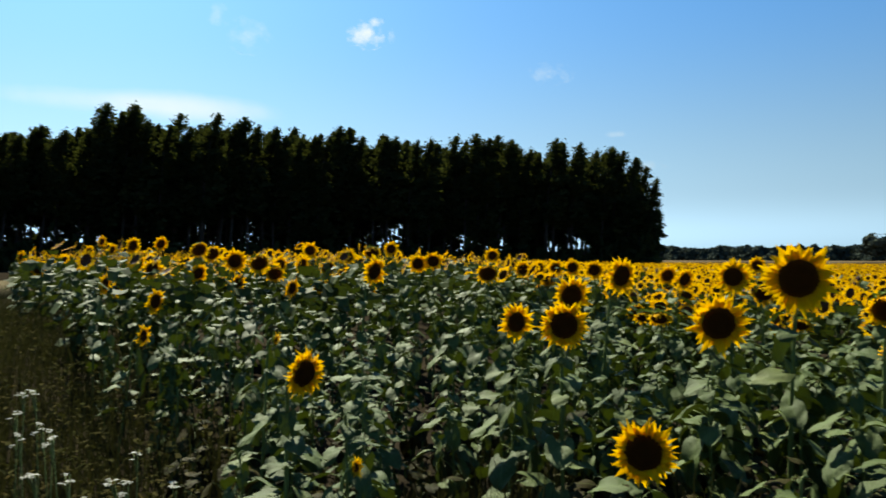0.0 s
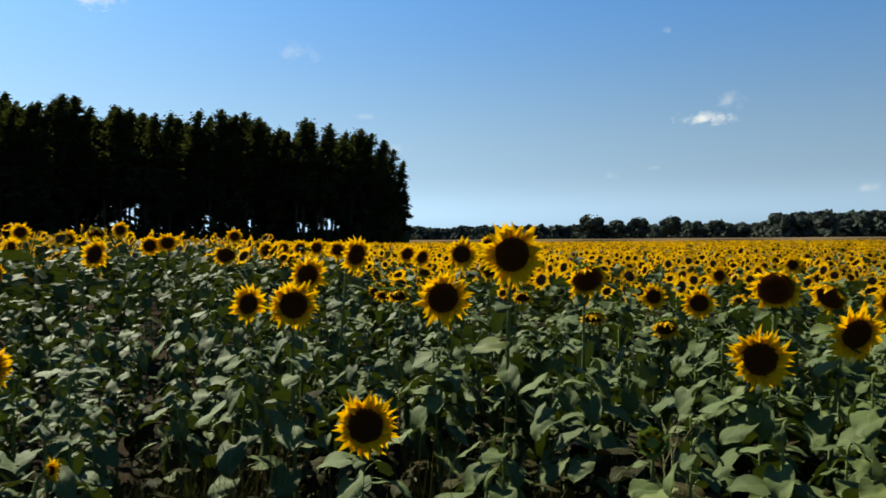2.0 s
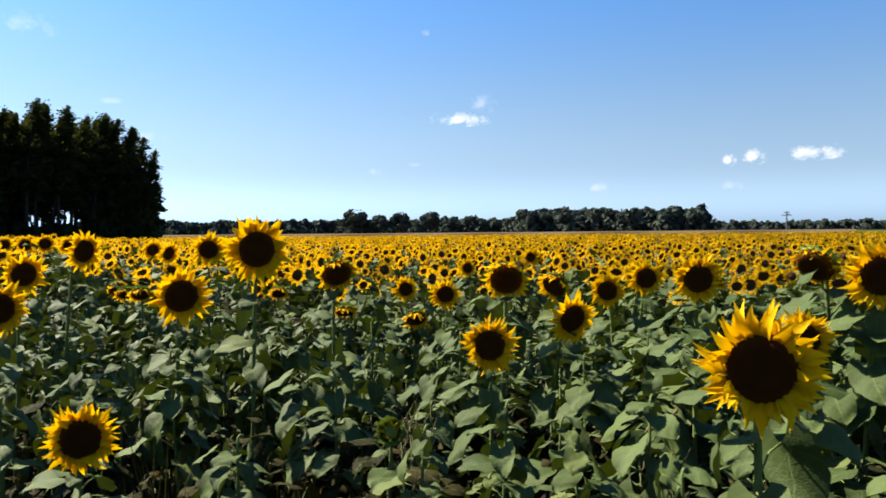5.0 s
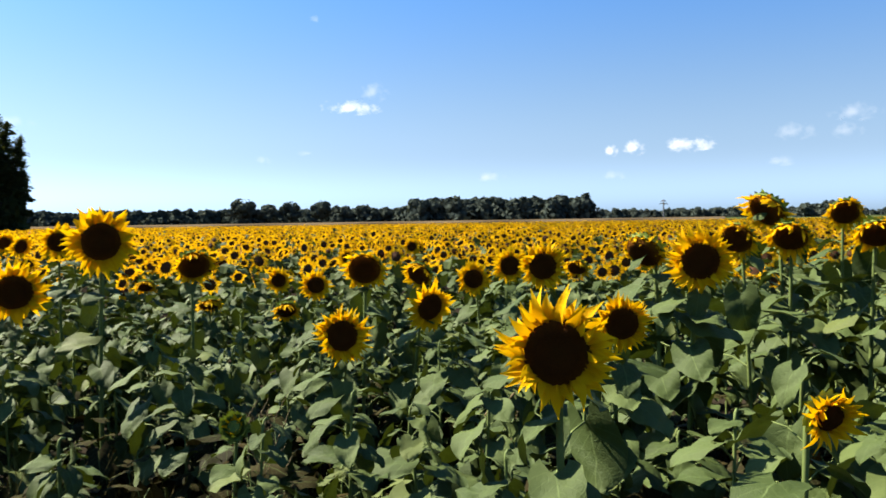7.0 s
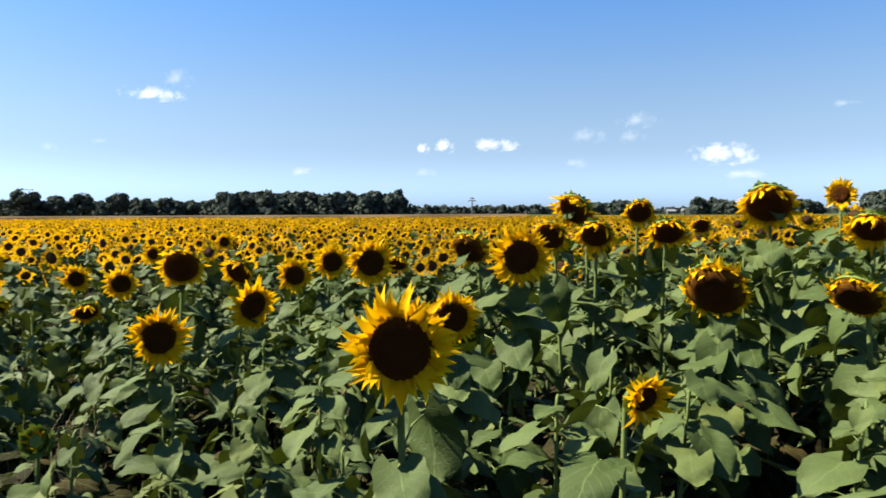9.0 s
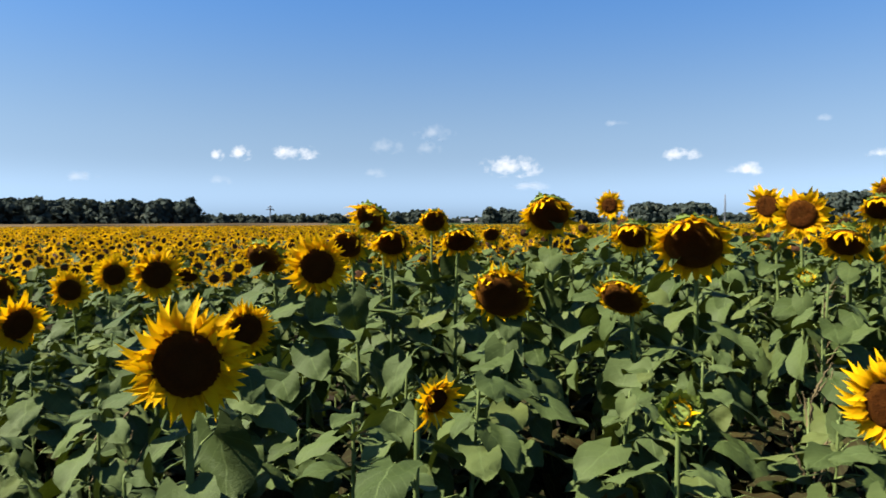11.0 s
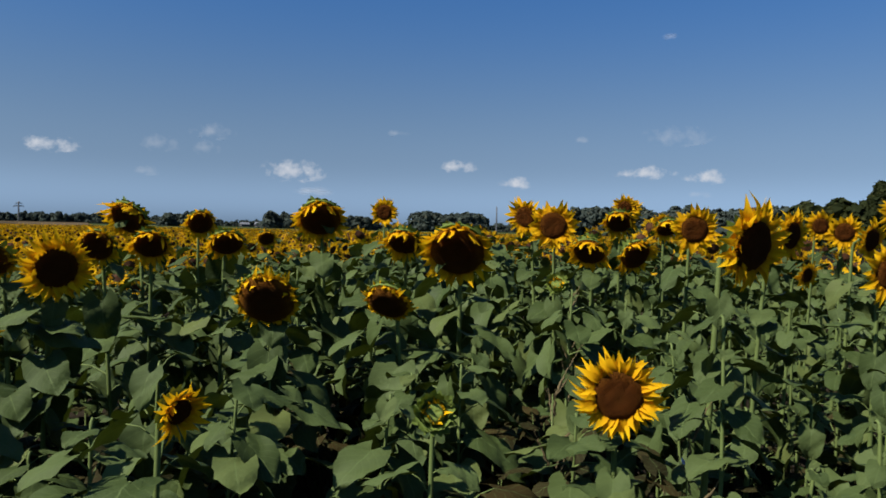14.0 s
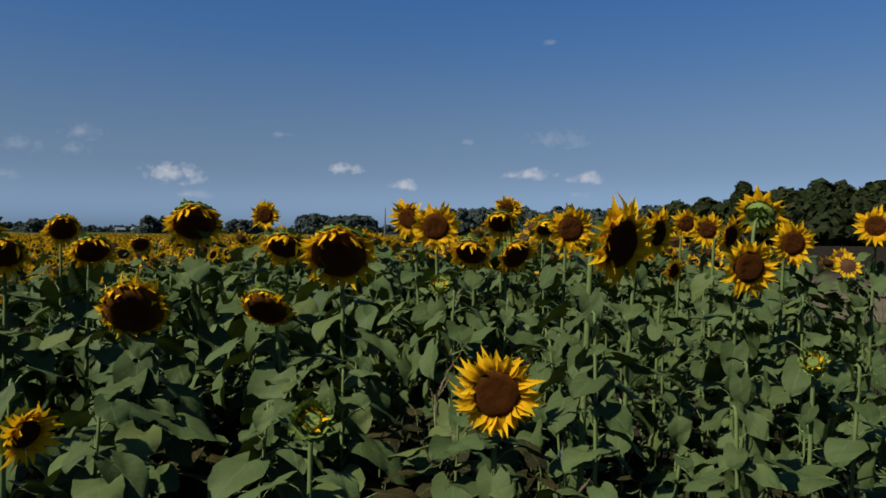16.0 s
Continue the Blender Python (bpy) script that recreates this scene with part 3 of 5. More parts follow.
cloud(31.68, 4.72, 1.13, 0.78, True, seed=12)
cloud(59.55, 5.22, 1.65, 1.31, seed=14)
cloud(57.91, 5.03, 1.13, 0.96, seed=15)
cloud(63.34, 5.34, 3.92, 1.17, seed=16)
cloud(58.10, 3.26, 1.74, 0.87, True, seed=17)
cloud(49.21, 3.39, 2.18, 0.96, True, seed=18)
cloud(70.43, 5.87, 2.96, 1.31, True, seed=19)
cloud(74.02, 6.89, 3.48, 1.31, True, seed=20)
cloud(73.70, 5.72, 2.18, 1.17, True, seed=21)
cloud(69.36, 3.86, 2.35, 0.78, True, seed=22)
cloud(80.04, 4.28, 4.87, 1.74, seed=23)
cloud(81.19, 2.80, 3.70, 0.74, True, seed=24)
cloud(92.25, 4.94, 3.22, 1.04, seed=25)
cloud(96.98, 3.73, 2.52, 0.96, seed=26)
cloud(106.51, 4.61, 4.35, 1.04, seed=27)
cloud(110.84, 4.26, 3.65, 1.04, seed=28)
cloud(108.35, 14.32, 1.91, 0.61, True, seed=29)
cloud(87.73, 7.36, 1.91, 0.52, True, seed=30)
cloud(101.61, 7.06, 1.65, 0.52, True, seed=31)
cloud(81.28, 2.82, 3.31, 0.70, True, seed=32)
cloud(108.68, 7.26, 5.22, 1.48, True, seed=33)
cloud(110.18, 3.05, 2.18, 0.61, True, seed=34)
cloud(108.25, 14.29, 1.74, 0.61, True, seed=35)


# ---- sunflower pieces, built once and shared ----
def leaf_mesh(seed, nu=12, nv=9, sides=4):
    """Heart-shaped leaf on a stalk: grows from the origin along +x, blade folded on its midrib, drooping to the tip. Blade 1 long."""
    rng = random.Random(seed)
    stalk = rng.uniform(0.35, 0.6)
    rise = rng.uniform(0.5, 0.95)
    sp = [(0, 0, 0), (stalk * 0.5, 0, stalk * rise * 0.62), (stalk, 0, stalk * rise * 0.85)]
    vs, fs = tube(sp, [0.022, 0.017, 0.014], sides)
    idx = [1] * len(fs)
    uv = [(0, 0.5)] * len(vs)
    k0 = len(vs)
    ang, droop = radians(rng.uniform(-68, -4)), radians(rng.uniform(10, 50))
    fold, twist, side = rng.uniform(-0.22, 0.34), rng.uniform(-0.35, 0.35), rng.uniform(-0.15, 0.15)
    x, z = stalk, stalk * rise * 0.85
    for i in range(nu):
        u = i / (nu - 1)
        a = ang - droop * u
        w = 1.50 * (u + 0.02) ** 0.34 * (1.0 - u) ** 0.74 * (0.5 if u < 1 else 0)
        for j in range(nv):
            v = 2 * j / (nv - 1) - 1
            back = -0.30 * abs(v) ** 1.5 * (1 - u) ** 3
            rag = 1 + (0.035 * math.sin(u * 31 + seed) + rng.uniform(-0.02, 0.02) if abs(v) == 1 else 0)
            lift = fold * (0.45 * abs(v) + 0.75 * v * v) * w + 0.065 * math.sin(u * 8 + seed + v * 2.5) * abs(v) + 0.02 * math.sin(u * 19 + seed * 2 + v * 5) + twist * v * w * u
            vs.append((x + back * math.cos(a) - lift * math.sin(a), v * w * rag + side * u * u, z + back * math.sin(a) + lift * math.cos(a)))
            uv.append((u, v * 0.5 + 0.5))
        x += math.cos(a) / (nu - 1)
        z += math.sin(a) / (nu - 1)
    for i in range(nu - 1):
        for j in range(nv - 1):
            a = k0 + i * nv + j
            fs.append((a, a + nv, a + nv + 1, a + 1))
            idx.append(0)
    return mesh("leaf", vs, fs, [M_LEAF, M_STEM], idx, uv)


def petal_points(rng, r0, r1, width, lift, curl):
    """A pointed ray floret from radius r0 to r1 along +x, face up, keeled along its middle and wavy."""
    vs, uv = [], []
    n = 6
    side, sag, keel = rng.uniform(-0.06, 0.06), rng.uniform(-0.03, 0.03), rng.uniform(0.15, 0.75)
    wave, roll = rng.uniform(0, 6.28), rng.uniform(-0.5, 0.5)
    for i in range(n):
        u = i / (n - 1)
        w = width * (0.50 + 0.55 * math.sin(math.pi * u ** 0.85)) * (1 - u ** 2.6) + 0.0015
        zz = lift * u + curl * u * u + sag * math.sin(u * 4)
        for v in (-1, 0, 1):
            vs.append(((r0 + (r1 - r0) * u), v * w + side * u * u + 0.008 * math.sin(u * 5 + wave), zz + keel * w * abs(v) + roll * u * w * v))
            uv.append((u, v * 0.5 + 0.5))
    fs = [(i * 3 + j, i * 3 + j + 3, i * 3 + j + 4, i * 3 + j + 1) for i in range(n - 1) for j in range(2)]
    return vs, fs, uv


def petal_mesh(seed, r0, far=1.0):
    rng = random.Random(seed)
    vs, fs, uv = petal_points(rng, r0, rng.uniform(0.40, 0.60) * far, rng.uniform(0.034, 0.056) * far, rng.uniform(-0.05, 0.12), rng.uniform(-0.15, 0.12))
    return mesh("petal", vs, fs, [M_PETAL], uv=uv)


def petal_ring_mesh(seed, r0, n, limp):
    """All ray florets of one head, in two whorls."""
    rng = random.Random(seed)
    vs, fs, uv = [], [], []
    for k in range(n):
        a = 2 * math.pi * (k + rng.uniform(-0.35, 0.35)) / n
        if rng.random() < 0.05:
            continue
        over = max(0.0, math.sin(a)) if limp else 0.0
        v, f, t = petal_points(rng, r0, rng.uniform(0.39, 0.60) * (0.93 if limp else 1.0) * (1 - 0.15 * over * rng.random()), rng.uniform(0.046, 0.068) * (0.72 if limp else 1.0), rng.uniform(-0.06, 0.13) + limp * rng.uniform(-0.6, 1.4) + 0.30 * over * rng.random(), rng.uniform(-0.10, 0.07) + limp * 0.5 * rng.random())
        c, s, dz = math.cos(a), math.sin(a), 0.012 * (k % 2)
        fs += [tuple(i + len(vs) for i in q) for q in f]
        vs += [(x * c - y * s, x * s + y * c, z - dz) for x, y, z in v]
        uv += t
    return mesh("petals", vs, fs, [M_PETAL], uv=uv)


def disc_mesh(seed, r, dome):
    vs, fs = [(0, 0, dome * 0.72)], []
    seg, rings = 26, 6
    for j in range(1, rings + 1):
        u = j / rings
        for k in range(seg):
            a = 2 * math.pi * k / seg
            rr = r * u * (1 + 0.025 * noise.noise((math.cos(a) * 2 + seed, math.sin(a) * 2, u)))
            zz = dome * (0.72 + 0.4 * u * u - 1.12 * u ** 6) + 0.02 * noise.noise((math.cos(a) * 4 * u, math.sin(a) * 4 * u, seed))
            vs.append((rr * math.cos(a), rr * math.sin(a), zz))
    for k in range(seg):
        fs.append((0, 1 + k, 1 + (k + 1) % seg))
    for j in range(rings - 1):
        for k in range(seg):
            a, b = 1 + j * seg + k, 1 + j * seg + (k + 1) % seg
            fs.append((a, a + seg, b + seg, b))
    return mesh("seed_disc", vs, fs, [M_DISC])


def bract_mesh(seed, r, closed=0.0, n=18):
    """Green back of the head with two whorls of pointed bracts; closed folds them up round a bud."""
    rng = random.Random(seed)
    vs, fs = [], []
    seg = n
    prof = ((r * 1.04, 0.0), (r * 1.0, -0.05), (r * 0.62, -0.12), (r * 0.2, -0.15))
    for rr, zz in prof:
        for k in range(seg):
            a = 2 * math.pi * k / seg
            vs.append((rr * math.cos(a), rr * math.sin(a), zz))
    for j in range(len(prof) - 1):
        for k in range(seg):
            a, b = j * seg + k, j * seg + (k + 1) % seg
            fs.append((a, a + seg, b + seg, b))
    fs.append(tuple(range(3 * seg, 4 * seg)))
    whorls = [(k, 1.0, 0.0, 0.5) for k in range(n)]
    if not closed:
        whorls += [(k, 0.66, -0.085, 0.5) for k in range(0, n)] + [(k, 0.30, -0.115, 0.5) for k in range(0, n, 2)]
    for k, ring, dz, off in whorls:
        ln, w = rng.uniform(0.045, 0.085) * (1 + 3.2 * closed) * {1.0: 1.0, 0.66: 2.2, 0.30: 2.8}[ring], rng.uniform(0.04, 0.06)
        up = -0.3 + closed * rng.uniform(0.9, 1.7) + rng.uniform(-0.3, 0.3) - 0.35 * (ring < 1.0)
        a = 2 * math.pi * (k + off) / n
        c, s = math.cos(a), math.sin(a)
        k0 = len(vs)
        for u, ww in ((0.35, 1.0), (0.7, 0.55), (1.0, 0.04)):
            x = r * ring * 0.98 + ln * u * math.cos(up) * (1 - 0.5 * closed * u)
            z = -0.03 + dz + ln * u * math.sin(up) + 0.03 * u * u
            for sgn in (-1, 1):
                y = sgn * w * ww
                vs.append((x * c - y * s, x * s + y * c, z))
        row = seg * {1.0: 0, 0.66: 2, 0.30: 3}[ring]
        fs.append((row + k, k0, k0 + 1, row + (k + 1) % n))
        for i in range(2):
            fs.append((k0 + i * 2, k0 + i * 2 + 2, k0 + i * 2 + 3, k0 + i * 2 + 1))
    return mesh("bracts", vs, fs, [M_BRACT])


LEAVES = [leaf_mesh(100 + i) for i in range(12)]
SIMPLE_LEAVES = [leaf_mesh(150 + i, 7, 5, 3) for i in range(12)]
PETALS = {r: [petal_mesh(200 + i, r * 0.84, 1.0 if r < 0.3 else 0.82) for i in range(11)] for r in (0.27, 0.345)}
RINGS = {0.27: [petal_ring_mesh(300 + i, 0.24, 48, 0.0) for i in range(5)], 0.345: [petal_ring_mesh(320 + i, 0.30, 52, 0.10) for i in range(5)]}
DISCS = {0.27: [disc_mesh(i, 0.285, 0.085) for i in range(3)], 0.345: [disc_mesh(10 + i, 0.335, 0.12) for i in range(3)]}
BRACTS = {0.27: [bract_mesh(i, 0.27) for i in range(3)], 0.345: [bract_mesh(5 + i, 0.345) for i in range(3)]}
BUD_CORE = disc_mesh(30, 0.13, 0.06)
BUD_HEART = disc_mesh(31, 0.15, 0.10)
BUD_HEART.materials[0] = M_BRACT
SPIKY = [bract_mesh(50 + i, 0.19, 0.95, 26) for i in range(3)]
SPIKY_OUTER = bract_mesh(60, 0.20, 0.6, 21)
SPIKY_WIDE = bract_mesh(61, 0.21, 0.35, 17)
HALF_BRACTS = bract_mesh(62, 0.20, 0.22, 19)
plants = random.Random(77)
spots = []
stand = []      # open heads: centre and radius



def add_stem(e, base, top, neck, r):
    """A stem from base to neck that bends over into top. Returns the points along it."""
    b, t, n = Vector(base), Vector(top), Vector(neck)
    mid = (b * 0.45 + n * 0.55) + Vector((plants.uniform(-0.03, 0.03), plants.uniform(-0.03, 0.03), 0))
    pts = []
    for i in range(9):
        u = i / 8
        pts.append(b * (1 - u) ** 2 + mid * 2 * u * (1 - u) + n * u * u)
    q = [n * (1 - u) ** 2 + (n * 2 - pts[-2] * 0.55 - t * 0.45) * 2 * u * (1 - u) * 0.5 + (n + t) * 0.5 * 2 * u * (1 - u) * 0.5 + t * u * u for u in (0.35, 0.7, 1.0)]
    allp = pts + q
    vs, fs = tube([p - b for p in allp], [r * (1.0 - 0.45 * i / 11) for i in range(12)], 7)
    part("stem", mesh("stem", vs, fs, [M_STEM]), e)
    return [p - b for p in pts]


def broad(x, y):
    """Leaves grow broader on the well-fed plants of the east side."""
    return 0.72 + 0.16 * smooth01(0, 25, bearing(x, y)) + 0.28 * smooth01(38, 75, bearing(x, y)) - 0.36 * smooth01(94, 112, bearing(x, y))


SUN_WAY = np.array(sv)


def sparse(x, y):
    """Patches near the edge where few plants came up and the ground lies in deep shade."""
    d, b = math.hypot(x, y), bearing(x, y)
    return (19 < b < 39 and 1.5 < d < 3.5) or (-12 < b < 5 and 1.8 < d < 3.7)


def crowds(points, reach):
    """Which of the points (an array) would hang a leaf across a flower head as one looks into the field from the verge."""
    eye = np.array((0.22, -0.1, 1.645))
    pts = np.asarray(points, dtype=float)
    heads, rad = np.array([c for c, _ in stand]), np.array([r for _, r in stand])
    w = heads - eye
    d = np.linalg.norm(w, axis=1)
    way = w / d[:, None]
    near = d < 4.5
    bad = np.zeros(len(pts), dtype=bool)
    for k in range(0, len(pts), 4000):
        v = pts[k:k + 4000] - eye
        along = v @ way.T
        off = np.sqrt(np.maximum(0.0, (v * v).sum(1)[:, None] - along * along))
        hit = ((along > 0.3) & (along < d - 0.02) & (off < rad * along / d + reach)).any(1)
        u = pts[k:k + 4000, None, :] - heads[near][None]
        up = u @ SUN_WAY
        side = np.sqrt(np.maximum(0.0, (u * u).sum(2) - up * up))
        bad[k:k + 4000] = hit | ((up > 0.03) & (up < 0.9) & (side < rad[near] + reach * 0.6)).any(1)
    return bad


def add_leaves(e, pts, n, size, lo=0.2, hi=0.97, toward=False):
    turn = plants.uniform(0, 6.28)
    for k in range(n):
        f = lo + (hi - lo) * ((k + plants.uniform(-0.2, 0.2)) / max(1, n - 1)) ** 0.8 if k else lo
        f = min(hi, max(0.05, f))
        i = min(len(pts) - 2, int(f * (len(pts) - 1)))
        p = pts[i].lerp(pts[i + 1], f * (len(pts) - 1) - i)
        turn += 2.4 + plants.uniform(-0.4, 0.4)
        if toward and k in (n - 3, n - 6):
            turn = math.atan2(-e.location.y, -e.location.x) + plants.uniform(-0.5, 0.5)
        s = size * broad(e.location.x, e.location.y) * (0.72 + 0.5 * math.sin(math.pi * min(1, f * 0.95))) * plants.uniform(0.75, 1.15)
        if f > 0.9:
            s *= 0.75
        m = Matrix.Translation(p) @ Euler((plants.uniform(-0.3, 0.3), plants.uniform(-0.3, 0.3), turn)).to_matrix().to_4x4() @ Matrix.Scale(s, 4)
        mid = e.location + (m @ Vector((0.95, 0, 0.1)))
        if crowds([mid], s * 0.45)[0]:
            continue
        part("leaf", plants.choice(LEAVES), e, at=m)


def head_matrix(c, face, droop, dia):
    n = Vector((math.sin(radians(face)) * math.cos(radians(droop)), math.cos(radians(face)) * math.cos(radians(droop)), -math.sin(radians(droop))))
    return n, Matrix.Translation(c) @ n.to_track_quat("Z", "Y").to_matrix().to_4x4() @ Matrix.Rotation(plants.uniform(0, 6.28) if droop < 24 else plants.uniform(-0.2, 0.2), 4, "Z") @ Matrix.Scale(dia, 4)


def start_plant(x, y, z, n, back):
    bx, by = x - n.x * back + plants.uniform(-0.05, 0.05), y - n.y * back + plants.uniform(-0.05, 0.05)
    base = Vector((bx, by, ground_z(bx, by) - 0.02))
    e = new("sunflower")
    e.location = base
    spots.append((bx, by))
    return e, base


def bloom(x, y, z, dia, face, droop):
    """An open flower whose disc is centred at x, y, z."""
    n, m = head_matrix(Vector((x, y, z)), face, droop, dia)
    e, base = start_plant(x, y, z, n, 0.12 + 0.4 * dia)
    r = 0.345 if droop >= 24 else 0.27
    back = Vector((x, y, z)) - n * dia * 0.15
    neck = back - Vector((n.x, n.y, 0)) * 0.06 + Vector((0, 0, -0.07 + 0.10 * math.sin(radians(max(0, droop)))))
    near = math.hypot(x, y) < 3.3
    pts = add_stem(e, base, back, neck, 0.008 + 0.016 * dia)
    add_leaves(e, pts, 16 if near else 12, 0.14 if math.hypot(x, y) < 2.6 else 0.155, lo=0.45, toward=near)
    local = Matrix.Translation(-base) @ m
    head = part("head", plants.choice(BRACTS[r]), e, "green back of the head with pointed bracts", local)
    part("seed_disc", plants.choice(DISCS[r]), head, "dark brown seed disc")
    if near:
        count = 80
        for k in range(count):
            a = 2 * math.pi * (k + plants.uniform(-0.35, 0.35)) / count
            over = (0.35 + max(0.0, math.sin(a))) * plants.uniform(0.2, 1.2) if droop >= 24 else 0.0
            out = r * 0.86
            at = Matrix.Rotation(a, 4, "Z") @ Matrix.Translation((out, 0, 0.004 - 0.014 * (k % 3))) @ Euler((plants.uniform(-0.65, 0.65), plants.uniform(-0.42, 0.24) - 0.12 * (k % 3 == 0) - 0.55 * over, plants.uniform(-0.16, 0.16))).to_matrix().to_4x4() @ Matrix.Translation((-out, 0, 0))
            part("petal", plants.choice(PETALS[r]), head, at=at)
    else:
        part("petals", plants.choice(RINGS[r]), head, "ring of yellow petals")
    words = "sunflower with a drooping, heavy dark head and short yellow petals" if droop >= 24 else "sunflower in full bloom with yellow petals and dark disc"
    tagged(e, words, "sunflower", "sunflowers of the field")


def half_open(x, y, z, dia, face, droop):
    """A cup of short petals round a small dark heart, held by green bracts."""
    n, m = head_matrix(Vector((x, y, z)), face, droop, dia * 1.45)
    e, base = start_plant(x, y, z, n, 0.08)
    back = Vector((x, y, z)) - n * dia * 0.2
    pts = add_stem(e, base, back, back - n * 0.03 - Vector((0, 0, 0.05)), 0.009)
    add_leaves(e, pts, 13, 0.14, 0.15)
    head = part("head", HALF_BRACTS, e, "green bracts opening round the flower", Matrix.Translation(-base) @ m)
    part("seed_disc", BUD_CORE, head, "dark reddish-brown heart of the flower", Matrix.Translation((0, 0, 0.05)) @ Matrix.Scale(1.25, 4))
    for ring, count, lo, hi, size in ((0.18, 26, 0.35, 0.85, 0.92), (0.16, 22, 0.8, 1.25, 0.72)):
        for k in range(count):
            a = 2 * math.pi * (k + plants.uniform(-0.3, 0.3)) / count
            at = Matrix.Rotation(a, 4, "Z") @ Matrix.Translation((ring, 0, 0.04)) @ Euler((plants.uniform(-0.3, 0.3), -plants.uniform(lo, hi), plants.uniform(-0.15, 0.15))).to_matrix().to_4x4() @ Matrix.Scale(size * plants.uniform(0.8, 1.1), 4) @ Matrix.Translation((-0.23, 0, 0))
            part("petal", plants.choice(PETALS[0.27]), head, at=at)
    tagged(e, "short sunflower with a half-open yellow flower head", "sunflower", "sunflowers of the field")


def bud(x, y, z, dia, face, droop):
    n, m = head_matrix(Vector((x, y, z)), face, droop - 28, dia * 2.0)
    e, base = start_plant(x, y, z, n, 0.05)
    back = Vector((x, y, z)) - n * dia * 0.2
    pts = add_stem(e, base, back, back - n * 0.02 - Vector((0, 0, 0.06)), 0.010)
    add_leaves(e, pts, 13, 0.13, 0.15)
    head = part("head", plants.choice(SPIKY), e, "green spiky closed bud", Matrix.Translation(-base) @ m)
    part("bract_whorl", SPIKY_OUTER, head)
    part("bract_whorl", SPIKY_WIDE, head)
    part("bud_heart", BUD_HEART, head, "yellow-green closed heart of the bud")
    for k in range(22):
        a = 2 * math.pi * (k + plants.uniform(-0.3, 0.3)) / 22
        at = Matrix.Rotation(a, 4, "Z") @ Matrix.Translation((0.13, 0, 0.0)) @ Euler((0, -plants.uniform(0.95, 1.75), 0)).to_matrix().to_4x4() @ Matrix.Scale(plants.uniform(0.5, 0.75), 4) @ Matrix.Translation((-0.23, 0, 0))
        part("petal", plants.choice(PETALS[0.27]), head, at=at)
    tagged(e, "young sunflower with a closed spiky green bud", "sunflower", "sunflowers of the field")


wanted = []


def note(make, x, y, z, dia, face, droop):
    wanted.append((make, x, y, z, dia, face, droop))
    stand.append(((x, y, z), dia * 0.42))


